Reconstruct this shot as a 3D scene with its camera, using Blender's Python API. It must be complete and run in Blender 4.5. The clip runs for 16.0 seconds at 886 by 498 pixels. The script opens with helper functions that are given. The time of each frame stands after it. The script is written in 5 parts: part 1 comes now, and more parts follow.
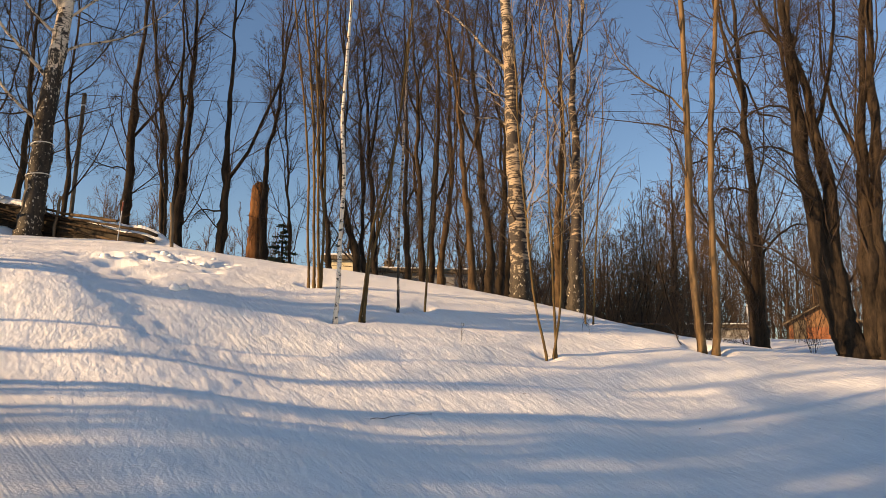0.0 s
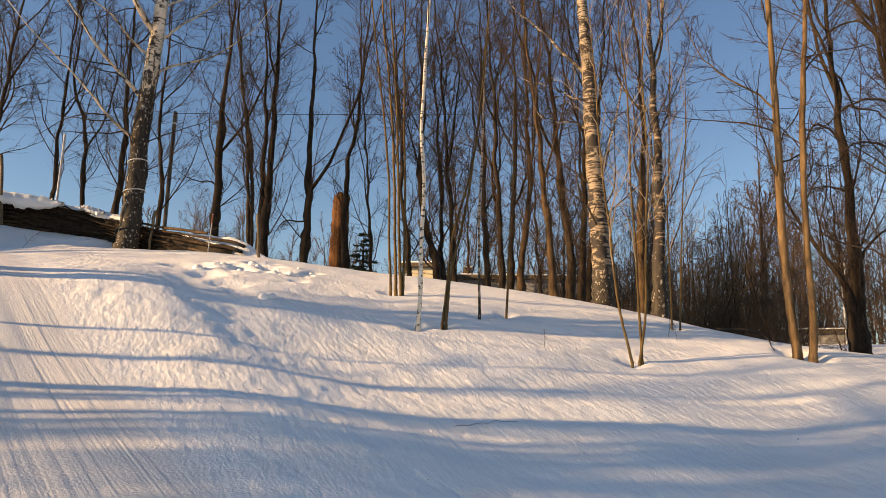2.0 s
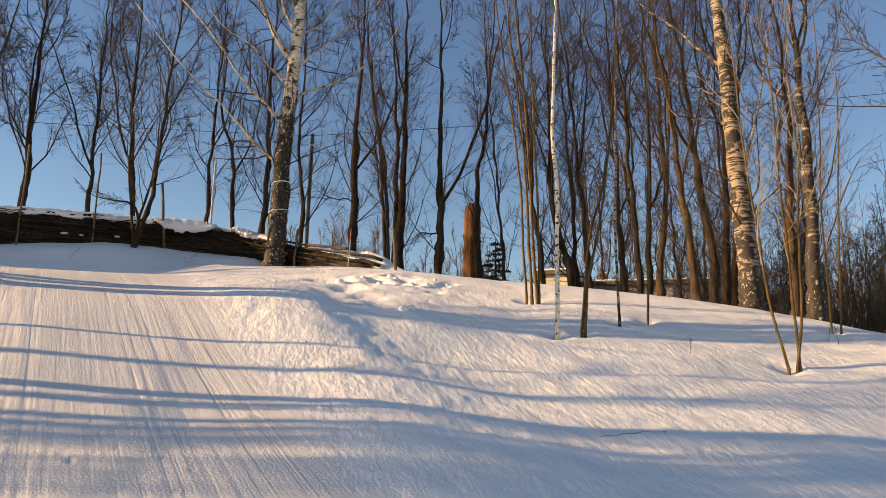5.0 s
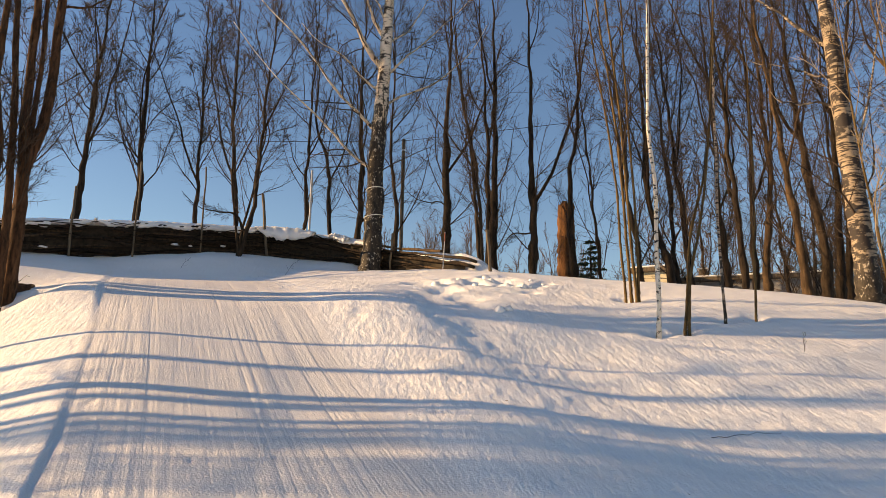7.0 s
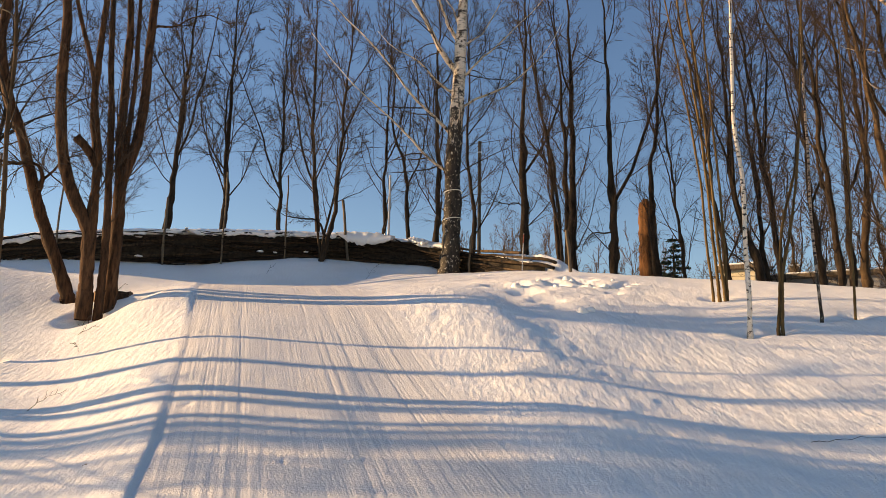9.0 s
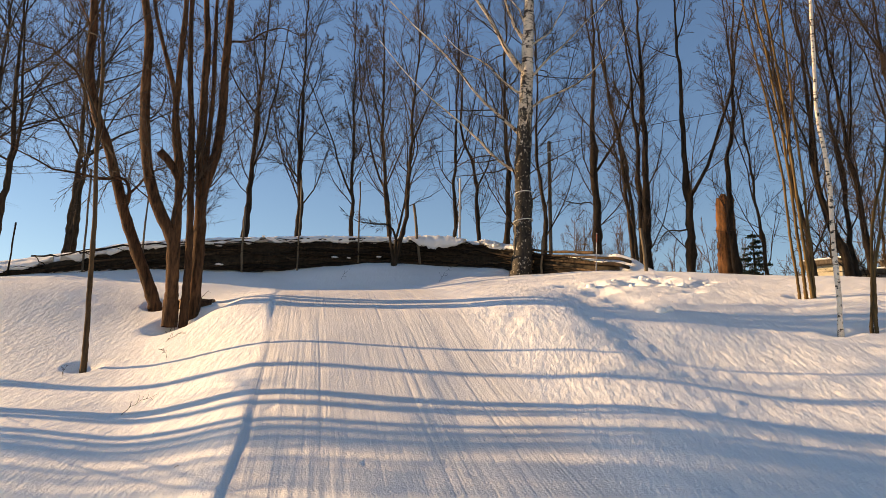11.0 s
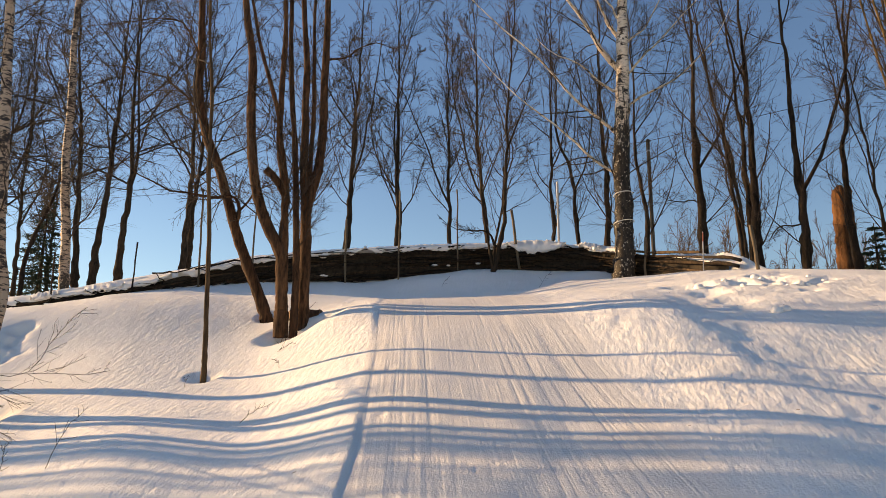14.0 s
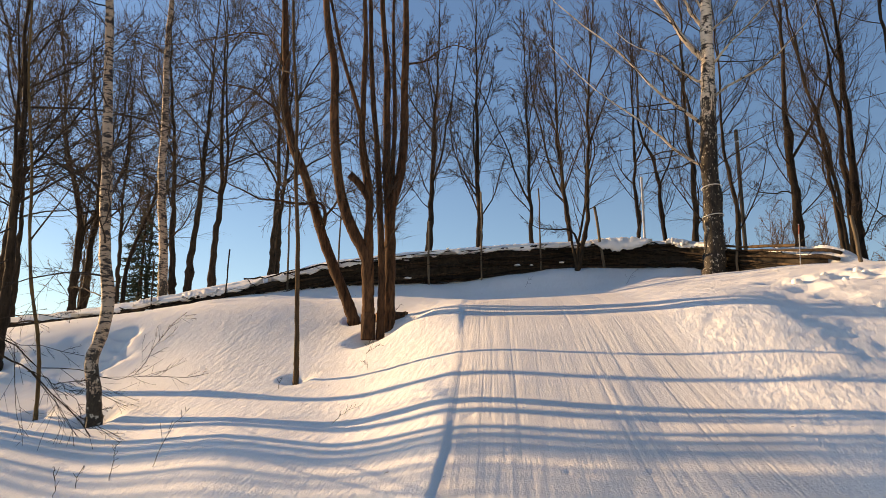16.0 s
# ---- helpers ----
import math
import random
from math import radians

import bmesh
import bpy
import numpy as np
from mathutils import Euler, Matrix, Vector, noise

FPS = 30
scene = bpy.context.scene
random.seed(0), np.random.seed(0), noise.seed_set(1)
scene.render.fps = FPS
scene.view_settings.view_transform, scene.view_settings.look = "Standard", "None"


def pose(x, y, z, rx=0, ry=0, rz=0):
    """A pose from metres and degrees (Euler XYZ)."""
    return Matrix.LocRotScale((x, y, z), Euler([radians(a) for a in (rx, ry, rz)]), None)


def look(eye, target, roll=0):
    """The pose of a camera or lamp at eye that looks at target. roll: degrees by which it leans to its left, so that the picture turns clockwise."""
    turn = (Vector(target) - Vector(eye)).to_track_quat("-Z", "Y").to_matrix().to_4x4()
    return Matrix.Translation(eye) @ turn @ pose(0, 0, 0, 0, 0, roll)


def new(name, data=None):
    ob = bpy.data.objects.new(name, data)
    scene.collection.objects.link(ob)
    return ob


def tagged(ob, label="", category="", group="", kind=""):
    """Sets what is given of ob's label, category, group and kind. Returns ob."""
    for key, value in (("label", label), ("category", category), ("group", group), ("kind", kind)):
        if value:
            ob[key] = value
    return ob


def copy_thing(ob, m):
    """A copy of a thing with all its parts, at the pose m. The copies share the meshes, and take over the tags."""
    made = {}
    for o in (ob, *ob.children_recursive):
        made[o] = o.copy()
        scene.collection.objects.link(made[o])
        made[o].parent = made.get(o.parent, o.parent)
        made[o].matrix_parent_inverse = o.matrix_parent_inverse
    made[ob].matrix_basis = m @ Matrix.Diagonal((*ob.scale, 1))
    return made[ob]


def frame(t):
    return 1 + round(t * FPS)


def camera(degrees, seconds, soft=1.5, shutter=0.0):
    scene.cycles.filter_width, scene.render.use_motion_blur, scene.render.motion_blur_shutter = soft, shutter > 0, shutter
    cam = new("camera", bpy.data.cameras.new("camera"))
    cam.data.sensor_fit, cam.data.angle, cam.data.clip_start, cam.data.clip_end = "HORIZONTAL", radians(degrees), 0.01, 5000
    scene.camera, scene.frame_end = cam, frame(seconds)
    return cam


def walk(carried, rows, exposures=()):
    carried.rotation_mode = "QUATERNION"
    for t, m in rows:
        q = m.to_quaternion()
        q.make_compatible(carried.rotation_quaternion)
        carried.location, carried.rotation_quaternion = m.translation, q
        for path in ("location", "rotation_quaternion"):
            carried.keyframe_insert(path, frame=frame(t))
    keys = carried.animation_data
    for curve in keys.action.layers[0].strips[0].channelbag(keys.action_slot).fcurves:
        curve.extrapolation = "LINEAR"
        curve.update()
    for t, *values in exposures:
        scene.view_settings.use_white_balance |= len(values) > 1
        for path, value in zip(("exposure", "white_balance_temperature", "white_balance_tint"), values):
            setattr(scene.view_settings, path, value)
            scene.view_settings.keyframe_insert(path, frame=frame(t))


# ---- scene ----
cam = camera(61.27, 16.0, soft=0.6)
walk(cam, [
    (0, pose(0.000, 0.000, 1.550, 101.22, -0.86, -0.17)),
    (0.5, pose(-0.008, -0.000, 1.550, 101.31, -1.13, 1.41)),
    (1, pose(-0.017, -0.001, 1.551, 101.43, -1.22, 3.01)),
    (1.5, pose(-0.024, -0.001, 1.551, 101.49, -1.15, 4.45)),
    (2, pose(-0.031, -0.002, 1.552, 101.62, -1.13, 5.87)),
    (2.5, pose(-0.040, -0.003, 1.553, 101.83, -1.13, 7.63)),
    (3, pose(-0.048, -0.005, 1.554, 101.96, -1.10, 9.23)),
    (3.5, pose(-0.057, -0.006, 1.554, 101.97, -1.28, 10.89)),
    (4, pose(-0.066, -0.008, 1.554, 102.01, -1.27, 12.63)),
    (6.5, pose(-0.108, -0.022, 1.554, 102.08, -0.93, 21.49)),
    (7, pose(-0.117, -0.025, 1.554, 102.06, -0.90, 23.33)),
    (7.5, pose(-0.124, -0.028, 1.555, 102.16, -0.82, 24.78)),
    (8, pose(-0.132, -0.032, 1.555, 102.12, -0.91, 26.49)),
    (8.5, pose(-0.138, -0.036, 1.555, 102.12, -1.03, 27.95)),
    (9, pose(-0.145, -0.039, 1.555, 102.12, -0.99, 29.35)),
    (11.5, pose(-0.173, -0.058, 1.555, 102.26, -0.65, 36.05)),
    (12, pose(-0.178, -0.061, 1.556, 102.32, -0.44, 37.19)),
    (12.5, pose(-0.184, -0.066, 1.556, 102.47, -0.41, 38.73)),
    (13, pose(-0.189, -0.070, 1.557, 102.58, -0.49, 40.05)),
    (13.5, pose(-0.193, -0.074, 1.557, 102.61, -0.52, 41.19)),
    (14, pose(-0.198, -0.079, 1.557, 102.60, -0.49, 42.58)),
    (14.5, pose(-0.204, -0.084, 1.558, 102.76, -0.40, 44.06)),
    (15, pose(-0.210, -0.090, 1.557, 102.63, -0.37, 45.69)),
    (15.5, pose(-0.216, -0.096, 1.556, 102.45, -0.41, 47.44)),
    (16, pose(-0.221, -0.102, 1.557, 102.60, -0.46, 48.94)),
], [(0, 0.76, 10600, 17.5), (16, 0.78, 10600, 17.5)])

# ---- terrain function (bearing: degrees to the left of +y; the standing point is the origin) ----
REACH = np.array([0, 2.5, 5, 7, 9, 11, 13.5, 15.3, 17.3, 21])
SLOPE = {}


def slope(bearing, *heights):
    """Height of the snow at each distance of REACH along one bearing."""
    SLOPE[bearing] = (0.0,) + heights


slope(-180, -0.5, -1.0, -1.4, -1.8, -2.2, -2.6, -2.8, -3.0, -3.4)
slope(-155, -0.5, -1.0, -1.4, -1.8, -2.2, -2.6, -2.8, -3.0, -3.4)
slope(-110, -0.1, -0.2, -0.2, -0.2, -0.2, -0.2, -0.2, -0.2, -0.2)
slope(-60, 0.3, 0.6, 0.95, 1.25, 1.4, 1.45, 1.47, 1.5, 1.6)
slope(-32, 0.3, 0.7, 1.03, 1.4, 1.95, 2.27, 2.15, 2.05, 2.1)
slope(-20, 0.35, 0.75, 1.17, 1.63, 2.33, 2.35, 2.32, 2.3, 2.4)
slope(-8, 0.42, 0.93, 1.46, 2.07, 2.74, 3.2, 3.15, 3.1, 3.1)
slope(3, 0.5, 1.08, 1.66, 2.38, 3.08, 3.65, 3.72, 3.75, 3.8)
slope(12, 0.56, 1.23, 1.78, 2.54, 3.2, 3.85, 4.05, 4.2, 4.3)
slope(21, 0.6, 1.34, 1.96, 2.7, 3.33, 4.0, 4.34, 4.55, 4.7)
slope(30, 0.6, 1.34, 1.98, 2.8, 3.33, 3.86, 4.33, 4.87, 5.5)
slope(40, 0.55, 1.27, 1.95, 2.73, 3.28, 3.67, 3.92, 4.82, 5.45)
slope(49, 0.5, 1.18, 1.84, 2.55, 3.14, 3.57, 3.75, 4.62, 5.5)
slope(58, 0.38, 0.94, 1.44, 2.0, 2.66, 3.52, 3.7, 4.5, 5.1)
slope(67, 0.25, 0.72, 1.25, 1.72, 2.38, 3.36, 3.55, 4.03, 4.2)
slope(75, 0.13, 0.5, 0.88, 1.34, 1.88, 3.02, 3.25, 3.4, 3.6)
slope(86, 0.05, 0.35, 0.68, 1.05, 1.5, 2.25, 2.6, 2.8, 3.3)
slope(120, -0.1, -0.2, -0.3, -0.4, -0.4, -0.4, -0.4, -0.4, -0.4)
slope(155, -0.5, -1.0, -1.4, -1.8, -2.2, -2.6, -2.8, -3.0, -3.4)


def smooth(a, b, v):
    s = np.clip((v - a) / (b - a), 0, 1)
    return s * s * (3 - 2 * s)


def hermite(knots, values, at):
    """Cubic through the knots (values: one row per knot), without overshoot at the ends."""
    k = np.clip(np.searchsorted(knots, at) - 1, 0, len(knots) - 2)
    h = knots[1:] - knots[:-1]
    d = (values[1:] - values[:-1]) / h[:, None]
    m = np.vstack([d[:1], (d[1:] * h[:-1, None] + d[:-1] * h[1:, None]) / (h[1:] + h[:-1])[:, None], d[-1:]])
    s, w = ((at - knots[k]) / h[k])[:, None], h[k][:, None]
    return ((2 * s**3 - 3 * s**2 + 1) * values[k] + (s**3 - 2 * s**2 + s) * w * m[k]
            + (3 * s**2 - 2 * s**3) * values[k + 1] + (s**3 - s**2) * w * m[k + 1])


BEARINGS = np.array(sorted(SLOPE) + [180], float)
HEIGHTS = np.array([SLOPE[int(b)] for b in BEARINGS[:-1]] + [SLOPE[-180]])
FENCE_B = np.array([12, 20, 22, 24, 27, 30, 34, 40, 49, 58, 66, 74, 84, 95], float)
FENCE_R = np.array([13.6, 14.3, 14.85, 15.5, 16.4, 17.2, 17.8, 17.9, 17.3, 17.2, 17.7, 19, 23, 27])[:, None]
FENCE_TOP = np.array([4.05, 4.3, 4.66, 4.82, 5.1, 5.4, 5.68, 5.72, 5.44, 5.04, 4.42, 3.96, 3.66, 3.22])[:, None]


def table_height(b, r):
    flat_b, flat_r = b.ravel(), np.minimum(r.ravel(), 21)
    rows = hermite(BEARINGS, HEIGHTS, flat_b)
    k = np.clip(np.searchsorted(REACH, flat_r) - 1, 0, len(REACH) - 2)
    n, i = len(flat_r), np.arange(len(flat_r))
    h = REACH[1:] - REACH[:-1]
    d = (rows[:, 1:] - rows[:, :-1]) / h
    m = np.hstack([d[:, :1], (d[:, 1:] * h[:-1] + d[:, :-1] * h[1:]) / (h[1:] + h[:-1]), d[:, -1:]])
    s, w = (flat_r - REACH[k]) / h[k], h[k]
    z = ((2 * s**3 - 3 * s**2 + 1) * rows[i, k] + (s**3 - 2 * s**2 + s) * w * m[i, k]
         + (3 * s**2 - 2 * s**3) * rows[i, k + 1] + (s**3 - s**2) * w * m[i, k + 1])
    return z.reshape(b.shape)


def base_height(x, y):
    """The hill without its small relief."""
    x, y = np.atleast_1d(np.asarray(x, float)), np.atleast_1d(np.asarray(y, float))
    b, r = np.degrees(np.arctan2(-x, y)), np.hypot(x, y)
    z = table_height(b, r)
    fr = hermite(FENCE_B, FENCE_R, np.clip(b, 12, 95).ravel())[:, 0].reshape(b.shape)
    ft = hermite(FENCE_B, FENCE_TOP, np.clip(b, 12, 95).ravel())[:, 0].reshape(b.shape)
    held = smooth(16, 21, b) * (1 - smooth(88, 100, b))
    behind = ft - 0.05 + 0.85 * (ft - 1.55) / fr * np.clip(r - fr, 0, 22) * smooth(46, 58, b) - z   # the hill goes on rising behind it
    z = z + held * smooth(0.14, 0.3, r - fr) * behind
    # beyond the ridge: a hollow and a second rise by the hut, level land farther off
    away = smooth(24, 55, r) * (1 - smooth(70, 160, r))
    z = z + 3.3 * away * smooth(-48, -34, b) * (1 - smooth(-20, -12, b))
    z = z - 0.5 * smooth(20, 34, r) * smooth(-45, -36, b) * (1 - smooth(-14, -4, b)) * (1 - smooth(34, 48, r))
    return z - smooth(90, 1500, r) * (z - 2.0)


# ---- world, sun ----
SUN = Vector((-0.92, -0.39, 0.0)).normalized()
SUN_EL = radians(14.6)
world = bpy.data.worlds.new("sky")
scene.world = world
world.use_nodes = True
nt = world.node_tree
sky = nt.nodes.new("ShaderNodeTexSky")
sky.sky_type = "NISHITA"
sky.sun_disc = False
sky.sun_elevation = SUN_EL
sky.sun_rotation = math.atan2(SUN.x, SUN.y)
sky.air_density, sky.dust_density, sky.ozone_density = 1.0, 0.1, 4.0
nt.nodes["Background"].inputs["Strength"].default_value = 0.13
clear = nt.nodes.new("ShaderNodeHueSaturation")      # a clearer blue than the model's hazy air
clear.inputs["Hue"].default_value, clear.inputs["Saturation"].default_value = 0.5065, 1.12
nt.links.new(sky.outputs["Color"], clear.inputs["Color"])
nt.links.new(clear.outputs["Color"], nt.nodes["Background"].inputs["Color"])
sun_data = bpy.data.lights.new("sun", "SUN")
sun_data.energy, sun_data.angle, sun_data.color = 5.0, radians(0.53), (1.0, 0.82, 0.6)
sun = new("sun", sun_data)
toward = SUN * math.cos(SUN_EL) + Vector((0, 0, math.sin(SUN_EL)))
sun.matrix_world = look((0, 0, 40), Vector((0, 0, 40)) - toward)


# ---- materials ----
def material(name, rough=0.8, spec=0.3):
    m = bpy.data.materials.new(name)
    m.use_nodes = True
    t = m.node_tree
    b = t.nodes["Principled BSDF"]
    b.inputs["Roughness"].default_value = rough
    b.inputs["Specular IOR Level"].default_value = spec
    return m, t, b


def coords(t, scale=(1, 1, 1), kind="Object"):
    c, mp = t.nodes.new("ShaderNodeTexCoord"), t.nodes.new("ShaderNodeMapping")
    mp.inputs["Scale"].default_value = scale
    t.links.new(c.outputs[kind], mp.inputs["Vector"])
    return mp.outputs["Vector"]


def noise_tex(t, vec, scale, detail=4.0, rough=0.55):
    n = t.nodes.new("ShaderNodeTexNoise")
    n.inputs["Scale"].default_value, n.inputs["Detail"].default_value = scale, detail
    n.inputs["Roughness"].default_value = rough
    t.links.new(vec, n.inputs["Vector"])
    return n.outputs["Fac"]


def ramp(t, fac, *stops):
    r = t.nodes.new("ShaderNodeValToRGB")
    e = r.color_ramp.elements
    while len(e) < len(stops):
        e.new(0.5)
    for el, (p, c) in zip(e, stops):
        el.position, el.color = p, (*c, 1)
    t.links.new(fac, r.inputs["Fac"])
    return r.outputs["Color"]


def mix(t, fac, a, b, mode="MIX"):
    n = t.nodes.new("ShaderNodeMix")
    n.data_type, n.blend_type = "RGBA", mode
    if isinstance(fac, float):
        n.inputs[0].default_value = fac
    else:
        t.links.new(fac, n.inputs[0])
    for sock, v in ((n.inputs[6], a), (n.inputs[7], b)):
        if isinstance(v, tuple):
            sock.default_value = (*v, 1)
        else:
            t.links.new(v, sock)
    return n.outputs[2]


def bump(t, b, height, strength, dist=0.02):
    n = t.nodes.new("ShaderNodeBump")
    n.inputs["Strength"].default_value, n.inputs["Distance"].default_value = strength, dist
    t.links.new(height, n.inputs["Height"])
    t.links.new(n.outputs["Normal"], b.inputs["Normal"])


def bark(name, dark, light, moss=None, grain=14.0, strength=0.8, spread=0.2):
    """Bark with long upright ridges, blotches, and moss on some of it."""
    m, t, b = material(name, 0.9, 0.15)
    v = coords(t, (1, 1, 0.22))
    ridges = noise_tex(t, v, grain, 6, 0.65)
    blot = noise_tex(t, coords(t), 1.7, 3)
    col = ramp(t, ridges, (0.3, dark), (0.72, light))
    if moss:
        mask = ramp(t, blot, (0.45, (0, 0, 0)), (0.68, (1, 1, 1)))
        col = mix(t, mask, col, moss)
    else:
        shade = ramp(t, blot, (0.3, (0.75, 0.75, 0.75)), (0.7, (1.15, 1.12, 1.1)))
        col = mix(t, 1.0, col, shade, "MULTIPLY")
    info = t.nodes.new("ShaderNodeObjectInfo")
    vary = ramp(t, info.outputs["Random"], (0.0, (1 - spread, 1 - spread, 1.02 - spread)), (1.0, (1 + 0.9 * spread, 1 + 0.7 * spread, 1 + 0.4 * spread)))
    t.links.new(mix(t, 1.0, col, vary, "MULTIPLY"), b.inputs["Base Color"])
    bump(t, b, ridges, strength, 0.03)
    return m


def birch_bark(name, white, dark_to, speck=0.55, gap=0.56, foot_share=0.95, narrow=3.0):
    """White bark with dark cross bands; black and fissured from the foot up to dark_to metres."""
    m, t, b = material(name, 0.7, 0.25)
    bands = noise_tex(t, coords(t, (narrow, narrow, 26)), 1.3, 3, 0.6)
    patches = noise_tex(t, coords(t, (2.2, 2.2, 3.2)), 1.6, 5, 0.65)
    fiss = noise_tex(t, coords(t, (9, 9, 3)), 1.6, 6, 0.7)
    tint = noise_tex(t, coords(t), 2.3, 3)
    col = ramp(t, tint, (0.3, white), (0.75, (white[0] * 0.92, white[1] * 0.8, white[2] * 0.68)))
    dark = (0.035, 0.028, 0.025)
    col = mix(t, ramp(t, bands, (speck, (0, 0, 0)), (speck + 0.08, (1, 1, 1))), col, dark)
    col = mix(t, ramp(t, patches, (gap, (0, 0, 0)), (gap + 0.05, (1, 1, 1))), col, dark)
    sep, c = t.nodes.new("ShaderNodeSeparateXYZ"), t.nodes.new("ShaderNodeTexCoord")
    t.links.new(c.outputs["Object"], sep.inputs[0])
    sub = t.nodes.new("ShaderNodeMath")
    sub.operation = "MULTIPLY_ADD"
    sub.inputs[1].default_value, sub.inputs[2].default_value = -0.42 / dark_to, foot_share
    t.links.new(sep.outputs["Z"], sub.inputs[0])
    add = t.nodes.new("ShaderNodeMath")
    add.operation = "ADD"
    t.links.new(sub.outputs[0], add.inputs[0])
    t.links.new(fiss, add.inputs[1])
    foot = ramp(t, add.outputs[0], (0.97, (0, 0, 0)), (1.06, (1, 1, 1)))
    rough_col = ramp(t, fiss, (0.35, (0.012, 0.01, 0.008)), (0.75, (0.08, 0.062, 0.045)))
    flecks = noise_tex(t, coords(t, (14, 14, 9)), 1.5, 3, 0.6)
    rough_col = mix(t, ramp(t, flecks, (0.6, (0, 0, 0)), (0.66, (1, 1, 1))), rough_col, (0.45, 0.4, 0.34))
    t.links.new(mix(t, foot, col, rough_col), b.inputs["Base Color"])
    bump(t, b, fiss, 0.6, 0.02)
    return m


def plain(name, a, c, scale=8.0, rough=0.8, strength=0.3, squash=(1, 1, 1)):
    m, t, b = material(name, rough, 0.25)
    n = noise_tex(t, coords(t, squash), scale, 5)
    t.links.new(ramp(t, n, (0.3, a), (0.7, c)), b.inputs["Base Color"])
    bump(t, b, n, strength, 0.02)
    return m


def drawn_noise(t, angle, squeeze, scale, detail):
    """Noise drawn out along a compass line of the ground."""
    turned, drawn = t.nodes.new("ShaderNodeMapping"), t.nodes.new("ShaderNodeMapping")
    turned.inputs["Rotation"].default_value = (0, 0, radians(angle))
    drawn.inputs["Scale"].default_value = (squeeze, 1.0, 0.03)
    t.links.new(coords(t), turned.inputs["Vector"])
    t.links.new(turned.outputs["Vector"], drawn.inputs["Vector"])
    return noise_tex(t, drawn.outputs["Vector"], scale, detail, 0.5)


def snow_material():
    """Old snow: wind grain on the open slope, fine lines along the packed track."""
    m, t, b = material("snow", 0.75, 0.12)
    fine = noise_tex(t, coords(t), 55.0, 4, 0.6)
    grain = mix(t, 0.25, drawn_noise(t, 60, 0.42, 17.0, 3), (0.5, 0.5, 0.5))
    wide = ramp(t, drawn_noise(t, -135, 0.012, 7.0, 3), (0.36, (0.0, 0.0, 0.0)), (0.5, (0.62, 0.62, 0.62)), (0.75, (0.75, 0.75, 0.75)))
    lines = mix(t, 0.36, mix(t, 0.48, drawn_noise(t, -135, 0.02, 26.0, 5), (0.5, 0.5, 0.5)), wide)
    packed = t.nodes.new("ShaderNodeAttribute")
    packed.attribute_name = "packed"
    form = mix(t, packed.outputs["Fac"], grain, lines)
    dirt = noise_tex(t, coords(t), 0.9, 6, 0.6)
    col = ramp(t, dirt, (0.35, (0.84, 0.82, 0.79)), (0.7, (0.91, 0.89, 0.865)))
    col = mix(t, packed.outputs["Fac"], col, mix(t, 1.0, col, (0.84, 0.83, 0.83), "MULTIPLY"))     # dirtier track; its duller sunlight is put into the colour too
    speck = noise_tex(t, coords(t), 14.0, 2, 0.5)
    col = mix(t, ramp(t, speck, (0.775, (0, 0, 0)), (0.79, (1, 1, 1))), col, (0.3, 0.22, 0.16))
    t.links.new(col, b.inputs["Base Color"])
    add = t.nodes.new("ShaderNodeMath")
    add.operation = "MULTIPLY_ADD"
    add.inputs[1].default_value = 0.42
    t.links.new(fine, add.inputs[0])
    t.links.new(form, add.inputs[2])
    bump(t, b, add.outputs[0], 0.66, 0.03)
    return m


SNOW = snow_material()
BARK = {
    "dark": bark("dark_bark", (0.01, 0.0075, 0.0055), (0.078, 0.054, 0.036), None, 14.0, 0.9, 0.3),
    "brown": bark("brown_bark", (0.03, 0.02, 0.0125), (0.14, 0.088, 0.05)),
    "multi": bark("maple_bark", (0.012, 0.0075, 0.005), (0.15, 0.075, 0.04), None, 22.0, 0.8),
    "mossy": bark("mossy_bark", (0.05, 0.036, 0.024), (0.2, 0.14, 0.085), (0.16, 0.14, 0.05)),
    "aspen": bark("aspen_bark", (0.05, 0.03, 0.017), (0.3, 0.19, 0.1), (0.12, 0.078, 0.042), 10.0, 0.8),
    "shrub": bark("willow_bark", (0.05, 0.033, 0.017), (0.18, 0.12, 0.055), None, 20.0, 0.3),
    "birch": birch_bark("old_birch_bark", (0.76, 0.67, 0.56), 3.5, 0.55, 0.54),
    "birch2": birch_bark("rough_birch_bark", (0.37, 0.29, 0.215), 1.3, 0.46, 0.44, 0.8),
    "birch4": birch_bark("mottled_birch_bark", (0.34, 0.28, 0.215), 1.1, 0.49, 0.49, 0.72),
    "birch_limb": birch_bark("birch_limb_bark", (0.66, 0.55, 0.43), 0.6, 0.58, 0.6, 0.3, 9.0),
    "wbirch": birch_bark("young_birch_bark", (0.8, 0.72, 0.62), 0.6, 0.54, 0.58, 0.3, 14.0),
    "wbirch2": birch_bark("grey_birch_bark", (0.42, 0.33, 0.26), 1.7, 0.5, 0.55, 0.62, 6.0),
}
TWIG = plain("twig_bark", (0.016, 0.011, 0.008), (0.078, 0.05, 0.034), 3.0, 0.85, 0.1)
TWIG_BUSH = plain("bush_bark", (0.038, 0.025, 0.017), (0.12, 0.078, 0.048), 3.0, 0.85, 0.1)
TWIG_DARK = plain("dark_twig_bark", (0.014, 0.01, 0.008), (0.055, 0.037, 0.026), 3.0, 0.85, 0.1)
